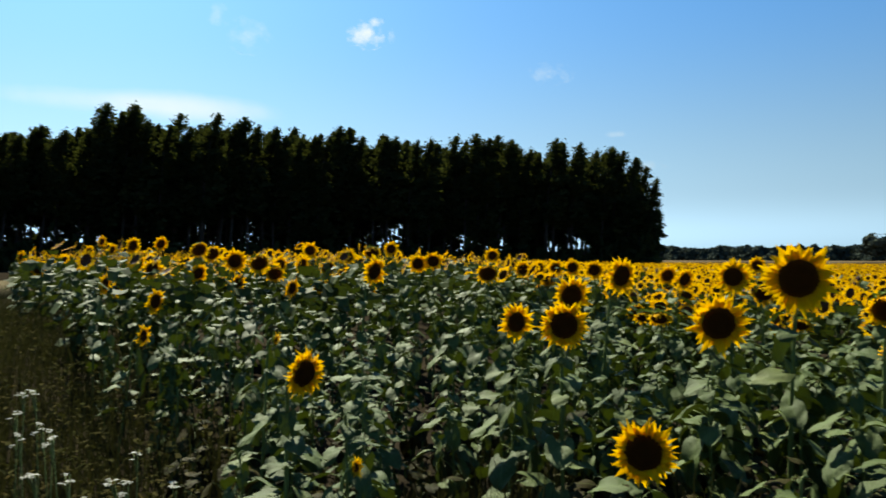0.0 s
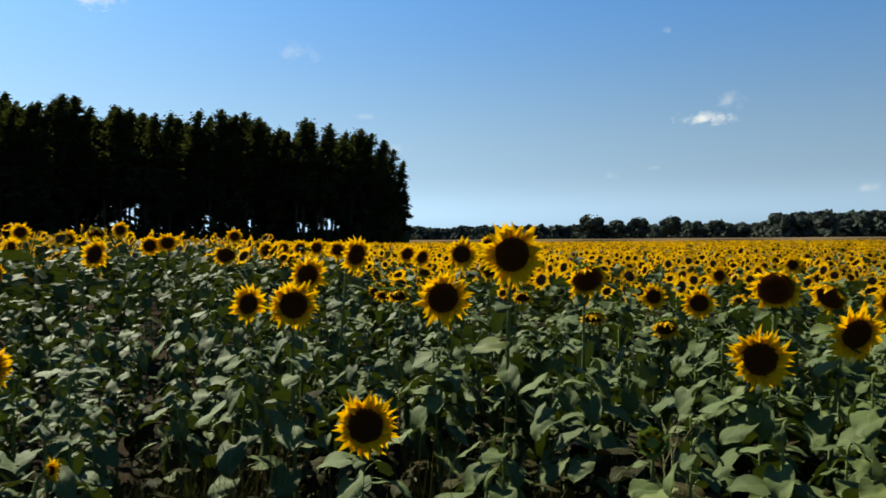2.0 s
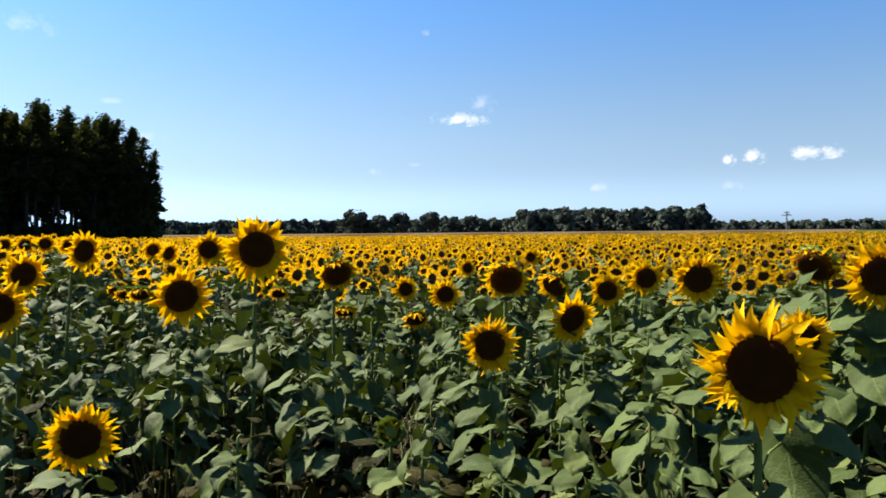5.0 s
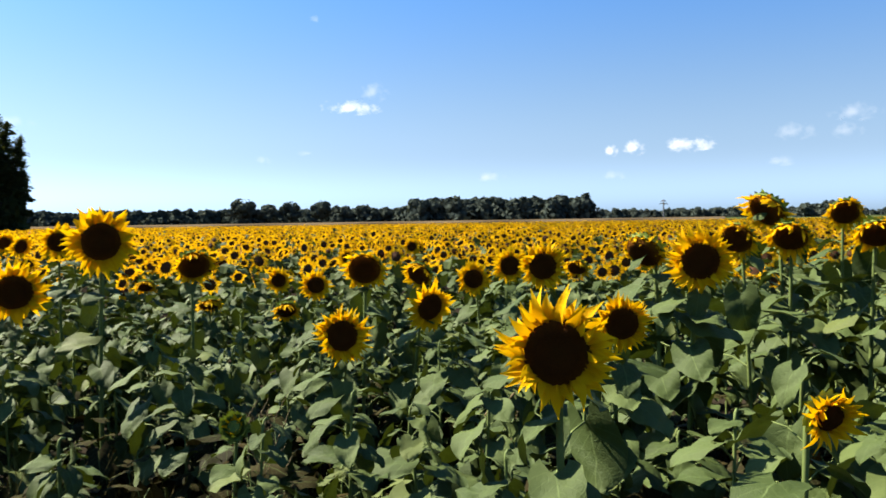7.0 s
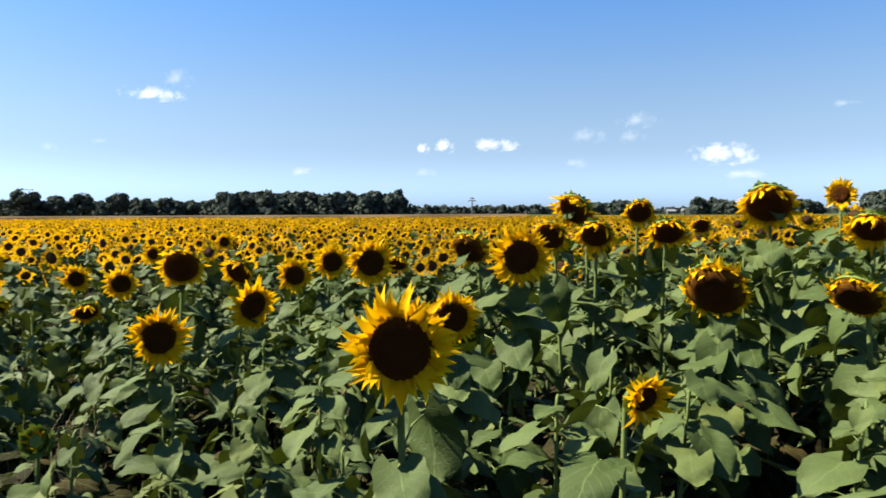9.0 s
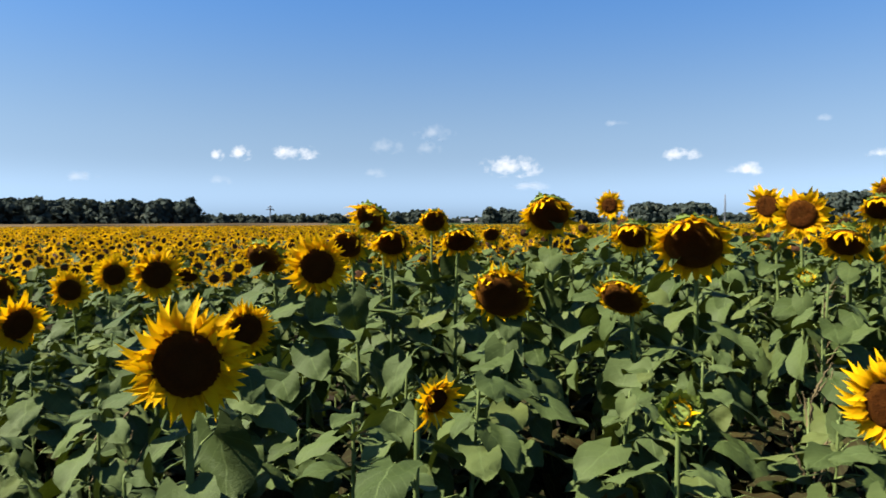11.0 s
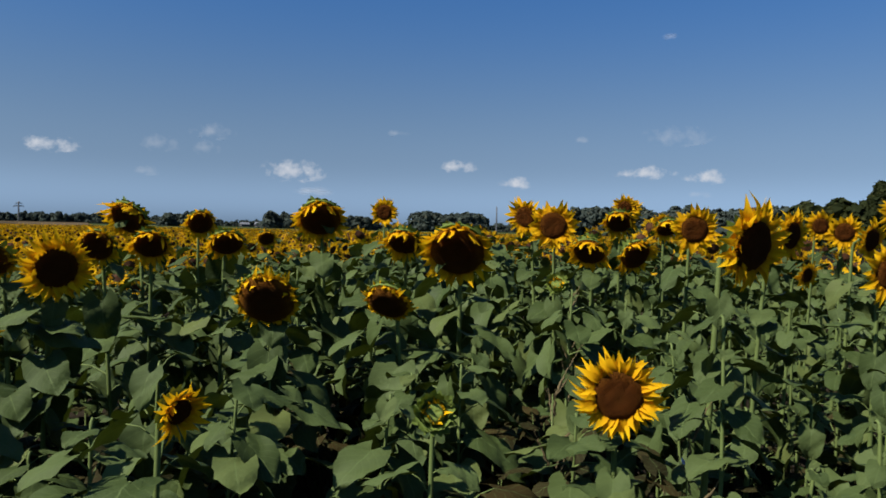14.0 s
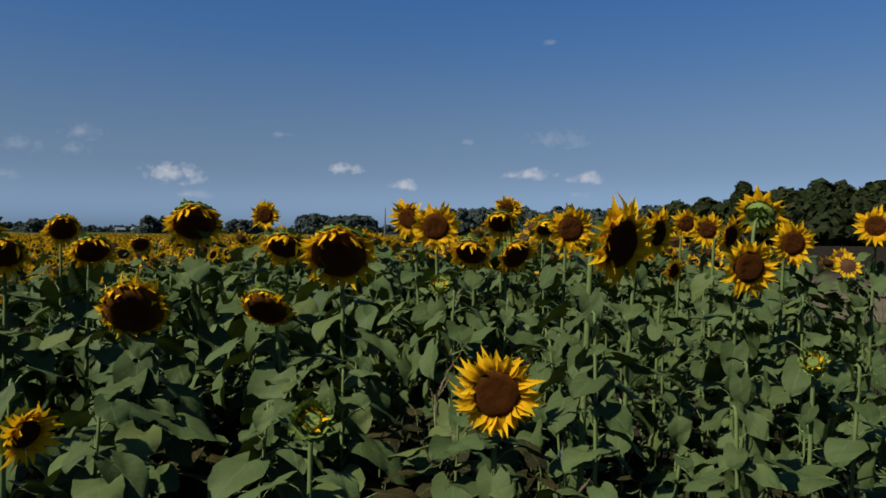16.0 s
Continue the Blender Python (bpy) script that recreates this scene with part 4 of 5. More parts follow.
def list_blooms():
    note(bloom, -8.12, 14.32, 1.69, 0.25, 90, 10)
    note(bloom, -5.62, 10.33, 1.52, 0.25, 131, 5)
    note(bloom, -6.86, 14.96, 2.01, 0.25, 105, 10)
    note(bloom, -6.43, 13.52, 1.79, 0.25, 105, 10)
    note(bloom, -4.22, 10.13, 1.84, 0.25, 117, 15)
    note(bloom, -6.08, 13.68, 1.83, 0.25, 96, 10)
    note(bloom, -3.78, 8.33, 1.38, 0.25, 91, 5)
    note(bloom, -4.13, 9.42, 1.27, 0.25, 91, 5)
    note(bloom, -2.69, 6.97, 1.26, 0.25, 109, 5)
    note(bloom, -2.04, 5.08, 1.13, 0.15, 98, 5)
    note(bloom, -3.15, 8.07, 1.55, 0.25, 129, 20)
    note(bloom, -3.21, 8.57, 1.54, 0.25, 129, 25)
    note(bloom, -4.15, 10.16, 1.59, 0.25, 108, 15)
    note(bloom, -4.49, 11.84, 1.90, 0.25, 129, 15)
    note(bloom, -2.86, 8.69, 1.49, 0.25, 132, 20)
    note(bloom, -2.43, 8.81, 1.37, 0.25, 120, 10)
    note(bloom, -2.11, 7.55, 1.64, 0.25, 149, 10)
    note(bloom, -1.88, 7.61, 1.62, 0.25, 151, 25)
    note(bloom, -2.85, 8.69, 1.77, 0.25, 142, 30)
    note(bloom, -2.87, 9.25, 1.73, 0.25, 143, 25)
    note(bloom, -3.37, 11.26, 1.33, 0.25, 143, 40)
    note(bloom, -1.91, 8.45, 1.50, 0.25, 147, 25)
    note(bloom, -2.07, 9.46, 1.59, 0.25, 128, 15)
    note(bloom, -1.72, 8.49, 1.33, 0.25, 114, 10)
    note(bloom, -1.48, 9.02, 1.34, 0.25, 151, 35)
    note(bloom, -1.93, 10.81, 1.79, 0.25, 170, 15)
    note(bloom, -1.91, 10.11, 1.60, 0.25, 129, 15)
    note(bloom, -1.57, 10.17, 1.55, 0.25, 161, 25)
    note(bloom, -1.39, 10.89, 1.70, 0.25, 173, 10)
    note(bloom, -0.87, 9.11, 1.75, 0.25, 175, 45)
    note(bloom, -0.56, 6.07, 1.56, 0.25, 130, 15)
    note(bloom, -0.82, 11.73, 1.83, 0.25, 186, 0)
    note(bloom, -0.97, 9.63, 1.28, 0.25, 154, 40)
    note(bloom, -0.31, 9.14, 1.61, 0.25, 168, 15)
    note(bloom, -0.12, 9.15, 1.64, 0.25, 179, 15)
    note(bloom, -0.44, 2.37, 1.29, 0.16, 129, 10)
    note(half_open, -0.26, 2.20, 1.04, 0.06, 113, -10)
    note(half_open, -0.83, 3.69, 1.26, 0.06, 107, 10)
    note(bloom, 0.78, 11.74, 1.73, 0.25, 184, 10)
    note(bloom, 0.43, 7.15, 1.53, 0.25, 183, 30)
    note(bloom, 0.38, 3.87, 1.33, 0.19, 156, 5)
    note(bloom, 0.51, 3.14, 1.38, 0.22, 184, 5)
    note(bloom, 0.78, 4.53, 1.44, 0.24, 170, 10)
    note(bloom, 1.07, 4.47, 1.56, 0.23, 153, 10)
    note(bloom, 1.29, 3.49, 1.36, 0.28, 190, 8)
    note(bloom, 1.68, 3.52, 1.57, 0.33, 201, 5)
    note(bloom, 0.63, 2.34, 1.05, 0.22, 190, 5)
    note(bloom, 2.06, 5.29, 1.54, 0.25, 201, 15)
    note(bloom, 2.00, 6.86, 1.13, 0.25, 196, 50)
    note(bloom, 2.15, 8.38, 1.09, 0.25, 164, 35)
    note(bloom, 2.54, 7.83, 1.46, 0.25, 158, 15)
    note(bloom, 2.64, 8.76, 1.48, 0.25, 177, 15)
    note(bloom, 1.64, 10.85, 1.54, 0.25, 179, 15)
    note(bloom, 1.76, 10.14, 1.56, 0.25, 180, 15)
    note(bloom, 1.45, 10.19, 1.39, 0.25, 178, 35)
    note(bloom, 1.50, 11.67, 1.54, 0.25, 177, 15)
    note(bloom, 1.10, 10.23, 1.53, 0.25, 176, 15)
    note(bloom, 1.82, 8.96, 1.54, 0.25, 191, 20)
    note(bloom, 4.57, 10.84, 1.59, 0.25, 203, 10)
    note(bloom, 2.83, 6.57, 1.37, 0.25, 203, 40)
    note(bloom, 2.35, 3.92, 1.41, 0.27, 196, 30)
    note(bloom, 2.62, 6.71, 1.53, 0.25, 206, 10)
    note(bloom, 4.18, 5.89, 1.11, 0.25, 215, 10)
    note(bloom, 3.72, 4.65, 1.16, 0.25, 219, 15)
    note(bloom, 3.64, 4.95, 0.95, 0.25, 206, 45)
    note(bloom, 6.25, 7.51, 1.19, 0.25, 240, 15)
    note(bloom, 2.67, 2.76, 1.41, 0.25, 224, 25)
    note(bloom, 2.21, 2.35, 1.17, 0.25, 223, 5)
    note(bloom, 2.86, 2.49, 1.22, 0.25, 194, 15)
    note(bloom, 3.45, 3.19, 1.32, 0.24, 257, 30)
    note(bloom, 4.12, 3.35, 1.24, 0.25, 236, 12)
    note(bloom, 4.24, 3.12, 1.33, 0.25, 219, 10)
    note(bloom, 2.79, 1.74, 1.45, 0.21, 233, 8)
    note(bloom, 8.35, 8.43, 1.25, 0.25, 225, 10)
    note(bloom, 2.87, 4.74, 1.08, 0.22, 201, 60)
    note(bloom, 2.05, 7.58, 1.09, 0.25, 185, 55)
    note(bloom, 3.58, 7.45, 1.02, 0.25, 206, 50)
    note(bud, 1.64, 2.24, 0.92, 0.09, 216, 0)
    note(bloom, 2.77, 1.26, 1.52, 0.21, 271, 40)
    note(bloom, 1.50, 0.73, 1.38, 0.245, 236, 3)
    note(bloom, 2.25, 1.04, 1.33, 0.19, 225, 12)
    note(bloom, 2.78, 1.05, 1.49, 0.25, 234, 10)
    note(bloom, 3.43, 1.20, 1.55, 0.20, 261, 25)
    note(bloom, 5.51, 3.45, 1.24, 0.25, 248, 45)
    note(bloom, 5.35, 4.07, 1.26, 0.25, 223, 10)
    note(bloom, 7.76, 7.91, 1.28, 0.25, 224, 5)
    note(bloom, 3.91, 1.26, 1.67, 0.27, 287, 38)
    note(bloom, 3.76, 1.10, 1.55, 0.23, 254, 40)
    note(bloom, 4.69, 1.15, 1.66, 0.22, 246, 30)
    note(bloom, 3.95, 0.80, 1.56, 0.24, 249, 48)
    note(bloom, 7.94, 1.45, 1.53, 0.25, 250, 30)
    note(bloom, 4.05, 0.36, 1.69, 0.31, 265, 38)
    note(bloom, 5.85, 0.14, 1.77, 0.21, 269, 5)
    note(bloom, 4.16, -0.06, 1.58, 0.26, 281, 48)
    note(bloom, 3.75, -0.32, 1.55, 0.39, 280, 30)
    note(bloom, 2.90, 0.38, 1.39, 0.30, 270, 28)
    note(bloom, 3.20, -0.03, 1.36, 0.26, 291, 42)
    note(half_open, 1.71, 0.30, 1.29, 0.115, 213, 18)
    note(bud, 2.15, -0.20, 1.18, 0.09, 265, 5)
    note(bloom, 4.18, -0.84, 1.68, 0.26, 281, 8)
    note(bloom, 4.53, -0.74, 1.73, 0.22, 299, 12)
    note(bloom, 4.08, -1.01, 1.55, 0.25, 294, 45)
    note(bloom, 4.02, -1.23, 1.54, 0.24, 252, 30)
    note(bloom, 3.61, -1.38, 1.67, 0.22, 276, 8)
    note(bloom, 4.91, -1.38, 1.72, 0.25, 286, 45)
    note(bloom, 5.02, -1.72, 1.69, 0.21, 269, 45)
    note(bloom, 6.06, -1.72, 1.85, 0.20, 286, 15)
    note(bloom, 2.21, -0.68, 1.22, 0.24, 282, 3)
    note(bud, 4.20, -0.87, 1.37, 0.10, 282, 0)
    note(bloom, 2.23, -1.03, 1.62, 0.26, 239, 10)
    note(bloom, 2.91, -1.47, 1.65, 0.19, 237, 10)
    note(bloom, 3.50, -1.84, 1.48, 0.12, 248, 10)
    note(bloom, 3.01, -1.91, 1.52, 0.24, 272, 5)
    note(bloom, 3.49, -2.44, 1.61, 0.21, 280, 5)
    note(bloom, 3.32, -2.16, 1.74, 0.23, 143, -32)
    note(bloom, 3.82, -3.16, 1.70, 0.20, 310, 0)
    note(bloom, 4.89, -2.64, 1.72, 0.19, 278, 10)
    note(bloom, 4.48, -2.56, 1.68, 0.20, 290, 10)
    note(bloom, 3.73, -2.26, 1.64, 0.20, 241, 10)
    note(bloom, 6.09, -1.77, 1.84, 0.19, 286, 10)
    note(bloom, 4.11, -1.02, 1.57, 0.23, 294, 50)
    note(bud, 2.37, -1.73, 1.25, 0.07, 306, 0)
    note(bloom, 6.21, -2.07, 1.74, 0.17, 268, 20)


list_blooms()
for make, *where in wanted:
    make(*where)


# ---- leafy plants between the flowers ----
def canopy(x, y):
    """How high the leaves stand at a place of the field."""
    b, d = bearing(x, y), math.hypot(x, y)
    h = 1.12 - 0.05 * smooth01(3, 8, d)
    h += (0.32 + 0.16 * smooth01(3.0, 5.5, d)) * smooth01(70, 86, b) * smooth01(140, 120, b) * smooth01(14, 9, d)
    h += 0.05 * smooth01(10, -5, b)
    return h


def leafy_plant(x, y, h):
    e = new("sunflower")
    g = ground_z(x, y)
    base = Vector((x, y, g - 0.02))
    e.location = base
    lean = Vector((plants.uniform(-0.08, 0.08), plants.uniform(-0.08, 0.08), 0))
    while h > 0.4 and crowds([base + lean + Vector((0, 0, h * k)) for k in (0.7, 0.8, 0.9, 1.0, 1.05)], 0.03).any():
        h *= 0.88
    top = base + lean + Vector((0, 0, h))
    pts = add_stem(e, base, top + Vector((0.02, 0, 0.02)), top, 0.007)
    add_leaves(e, pts, 17, plants.uniform(0.115, 0.15) if math.hypot(x, y) < 2.7 else plants.uniform(0.135, 0.17), 0.5, 1.0)
    tagged(e, "leafy green sunflower plant without an open flower", "sunflower", "sunflowers of the field")


def build_leafy():
    for lo, hi, step in ((0.0, 4.3, 0.37),):
        n = int(hi / step) + 1
        for i in range(-n, n + 1):
            for j in range(-n, n + 1):
                x, y = i * step + plants.uniform(-0.15, 0.15), j * step + plants.uniform(-0.15, 0.15)
                d, b = math.hypot(x, y), bearing(x, y)
                if not lo <= d < hi or not -40 < b < 136 or not in_field(x, y):
                    continue
                if min(((x - p) ** 2 + (y - q) ** 2 for p, q in spots), default=9) < 0.045:
                    continue
                gap = noise.noise((x * 1.1, y * 1.1, 2.0))
                if gap < -0.2 or (sparse(x, y) and plants.random() < 0.72):
                    continue
                h = canopy(x, y) * min(1.0, plants.uniform(0.62, 1.06) + 0.2 * gap)
                if d < 2.0:
                    h = min(h, 0.95)
                leafy_plant(x, y, h)
                spots.append((x, y))


build_leafy()


# ---- the rest of the field, too many to count ----
def far_leaf_template():
    """A folded, drooping leaf of four faces, 1 long, along +x."""
    return np.array([(0, 0, 0), (0.35, -0.42, 0.10), (0.35, 0, 0.02), (0.35, 0.42, 0.10), (0.75, -0.28, -0.16), (0.75, 0, -0.22), (0.75, 0.28, -0.16), (1.0, 0, -0.55)], dtype=float)


def star_template(points, r_disc, sides, wobble):
    """Quads of a simple head in the xy plane, face up: kite petals (material 0) and a domed disc (material 1)."""
    vs, qs, idx = [], [], []
    for k in range(points):
        a, h = 2 * math.pi * k / points, math.pi / points * 1.1
        r1 = 0.5 * (1 + wobble * math.sin(k * 2.4))
        n = len(vs)
        for r, t, z in ((r_disc * 0.9, a, 0.0), ((r_disc + r1) * 0.5, a - h, 0.02), (r1, a + 0.1 * math.sin(k * 1.7), 0.05 * math.sin(k * 2.1)), ((r_disc + r1) * 0.5, a + h, -0.01)):
            vs.append((r * math.cos(t), r * math.sin(t), z))
        qs.append((n, n + 1, n + 2, n + 3))
        idx.append(0)
    n = len(vs)
    vs.append((0, 0, 0.09))
    for k in range(sides):
        a = 2 * math.pi * k / sides
        vs.append((r_disc * math.cos(a), r_disc * math.sin(a), 0.02))
    for k in range(0, sides, 2):
        qs.append((n, n + 1 + k, n + 1 + (k + 1) % sides, n + 1 + (k + 2) % sides))
        idx.append(1)
    return np.array(vs), np.array(qs), np.array(idx)


def stamp(vs, qs, rot, pos, scale):
    """Copies of a template at many poses, as arrays."""
    n = len(pos)
    out = np.einsum("nij,vj->nvi", rot * scale[:, None, None], vs) + pos[:, None, :]
    q = qs[None, :, :] + (np.arange(n) * len(vs))[:, None, None]
    return out.reshape(-1, 3), q.reshape(-1, qs.shape[1])


def turn_z(a):
    c, s, o, z = np.cos(a), np.sin(a), np.ones_like(a), np.zeros_like(a)
    return np.stack([np.stack([c, -s, z], -1), np.stack([s, c, z], -1), np.stack([z, z, o], -1)], -2)


def turn_y(a):
    c, s, o, z = np.cos(a), np.sin(a), np.ones_like(a), np.zeros_like(a)
    return np.stack([np.stack([c, z, s], -1), np.stack([z, o, z], -1), np.stack([-s, z, c], -1)], -2)


def field_belt(name, d0, d1, b0, b1, density, leaves, leaf_size, head, seed, label, flowering=0.95):
    rg = np.random.default_rng(seed)
    area = 0.5 * radians(b1 - b0) * (d1 * d1 - d0 * d0)
    n = int(area * density)
    d = np.sqrt(rg.uniform(d0 * d0, d1 * d1, n))
    b = np.radians(rg.uniform(b0, b1, n))
    x, y = d * np.sin(b), d * np.cos(b)
    keep = np.array([in_field(float(p), float(q)) for p, q in zip(x, y)])
    x, y = x[keep], y[keep]
    n = len(x)
    g = np.array([ground_z(float(p), float(q)) for p, q in zip(x, y)])
    height = 1.10 + rg.normal(0, 0.09, n)
    height += np.array([max(0.0, canopy(float(p), float(q)) - 1.12) for p, q in zip(x, y)])
    V, Q, I, base = [], [], [], 0
    lv = far_leaf_template()
    lq = np.array([(0, 1, 2, 3), (1, 4, 5, 2), (2, 5, 6, 3)]) if leaves > 3 else np.array([(0, 1, 5, 3)])
    for k in range(leaves):
        a = rg.uniform(0, 6.283, n)
        f = (k + rg.uniform(0, 1, n)) / leaves
        pz = g + height * (0.97 - 0.62 * f * (1 if leaves > 3 else 0.5))
        rot = turn_z(a) @ turn_y(rg.uniform(-0.15, 1.0, n))
        v, q = stamp(lv, lq, rot, np.stack([x + 0.09 * np.cos(a), y + 0.09 * np.sin(a), pz], 1), leaf_size * rg.uniform(0.75, 1.25, n))
        V.append(v)
        Q.append(q + base)
        I.append(np.zeros(len(q)))
        base += len(v)
    hv, hq, hi = head
    m = rg.uniform(0, 1, n) < flowering * np.where((np.degrees(np.arctan2(x, y)) < 14) & (np.hypot(x, y) < 25), 0.5, 1.0)
    hx, hy, hz, k = x[m], y[m], (g + height)[m] + 0.03, int(m.sum())
    face = np.radians(150 - 52 * (np.arctan2(hx, hy) < 0.12) + 1.3 * np.degrees(np.arctan2(hx, hy)) + rg.normal(0, 34, k))
    tilt = np.radians(rg.normal(20, 20, k).clip(-15, 70))
    # face-up template: tip it to look along the bearing, then down by the droop
    rot = turn_z(math.pi / 2 - face) @ turn_y(math.pi / 2 + tilt) @ turn_z(rg.uniform(0, 6.283, k))
    fx, fy = np.sin(face) * 0.09, np.cos(face) * 0.09
    v, q = stamp(hv, hq, rot, np.stack([hx + fx, hy + fy, hz], 1), rg.uniform(0.17, 0.25, k))
    V.append(v)
    Q.append(q + base)
    I.append(np.tile(hi + 1, k))
    me = quads_mesh(name, np.concatenate(V), np.concatenate(Q), [M_LEAF_FAR, M_PETAL_FAR, M_FAR_DISC], np.concatenate(I))
    tagged(part(name, me), label, "sunflowers", kind="stuff")
    return n


def real_leaf_arrays(k):
    """The blade and stalk of a built leaf, as arrays of corners, faces and uv."""
    me = SIMPLE_LEAVES[k % len(SIMPLE_LEAVES)]
    v = np.zeros(len(me.vertices) * 3)
    me.vertices.foreach_get("co", v)
    quads = [(p.vertices[:], p.material_index) for p in me.polygons if len(p.vertices) == 4]
    uv = np.zeros((len(me.vertices), 2))
    for lp, d in zip(me.loops, me.uv_layers[0].data):
        uv[lp.vertex_index] = d.uv
    return v.reshape(-1, 3), np.array([q for q, _ in quads]), np.array([m for _, m in quads]), uv


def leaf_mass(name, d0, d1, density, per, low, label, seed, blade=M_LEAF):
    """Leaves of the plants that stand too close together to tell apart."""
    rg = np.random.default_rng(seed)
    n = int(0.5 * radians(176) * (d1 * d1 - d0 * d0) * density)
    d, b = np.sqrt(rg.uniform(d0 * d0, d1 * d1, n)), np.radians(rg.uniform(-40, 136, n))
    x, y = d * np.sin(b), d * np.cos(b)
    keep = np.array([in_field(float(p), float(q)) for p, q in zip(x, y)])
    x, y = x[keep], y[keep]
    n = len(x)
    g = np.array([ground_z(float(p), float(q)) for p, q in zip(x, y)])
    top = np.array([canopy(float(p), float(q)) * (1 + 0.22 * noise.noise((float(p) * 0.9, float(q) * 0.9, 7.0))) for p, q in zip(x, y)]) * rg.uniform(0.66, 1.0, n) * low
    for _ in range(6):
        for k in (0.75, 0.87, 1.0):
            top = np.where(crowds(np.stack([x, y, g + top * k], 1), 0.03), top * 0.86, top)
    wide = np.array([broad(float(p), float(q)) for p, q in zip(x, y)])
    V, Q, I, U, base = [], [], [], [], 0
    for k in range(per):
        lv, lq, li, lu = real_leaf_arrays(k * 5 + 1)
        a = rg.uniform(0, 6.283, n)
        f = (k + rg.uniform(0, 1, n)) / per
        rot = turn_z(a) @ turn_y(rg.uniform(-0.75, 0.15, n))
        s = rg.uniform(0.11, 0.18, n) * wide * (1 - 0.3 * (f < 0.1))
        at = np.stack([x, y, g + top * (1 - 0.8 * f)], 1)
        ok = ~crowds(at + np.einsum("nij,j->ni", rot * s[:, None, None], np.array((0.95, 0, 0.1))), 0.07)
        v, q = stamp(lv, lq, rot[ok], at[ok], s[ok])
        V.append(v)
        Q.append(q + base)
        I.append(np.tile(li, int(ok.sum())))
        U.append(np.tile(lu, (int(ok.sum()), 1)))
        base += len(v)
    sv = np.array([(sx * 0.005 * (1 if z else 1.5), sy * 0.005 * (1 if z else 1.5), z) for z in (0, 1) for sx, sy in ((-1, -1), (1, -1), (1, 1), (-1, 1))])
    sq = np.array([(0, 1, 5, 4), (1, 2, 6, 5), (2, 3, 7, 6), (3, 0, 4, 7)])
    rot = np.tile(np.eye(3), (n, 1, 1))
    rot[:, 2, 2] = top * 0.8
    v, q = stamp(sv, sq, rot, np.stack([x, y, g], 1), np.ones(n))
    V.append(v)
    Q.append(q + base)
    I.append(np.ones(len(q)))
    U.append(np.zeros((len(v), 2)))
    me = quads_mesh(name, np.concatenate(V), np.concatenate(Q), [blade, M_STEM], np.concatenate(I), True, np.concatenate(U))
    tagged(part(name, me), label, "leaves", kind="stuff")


leaf_mass("lower_leaves", 1.2, 4.8, 20.0, 8, 0.60, "withered brown lower leaves of the sunflowers, darkened for canopy shade", 11, M_WITHERED_SHADED)
leaf_mass("sunflower_leaves", 4.2, 8.6, 8.5, 17, 1.0, "dense mass of broad green sunflower leaves", 12)
STAR = star_template(17, 0.27, 10, 0.16)
STAR_MID = star_template(10, 0.24, 6, 0.1)
STAR_FAR = star_template(6, 0.24, 4, 0.05)
STAR_LAST = star_template(4, 0.22, 4, 0.05)
field_belt("sunflower_field", 7.8, 20, -40, 135, 4.2, 11, 0.19, STAR, 1, "dense sunflowers in bloom with broad green leaves")
field_belt("sunflower_field", 20, 42, -36, 122, 3.0, 4, 0.29, STAR_MID, 2, "dense sunflowers in bloom across the field")
field_belt("sunflower_field", 42, 90, 8, 114, 2.0, 2, 0.44, STAR_FAR, 3, "far part of the sunflower field, yellow with blooms")
field_belt("sunflower_field", 90, 182, 12, 112, 0.6, 1, 0.72, STAR_LAST, 4, "farthest part of the sunflower field, yellow with blooms")


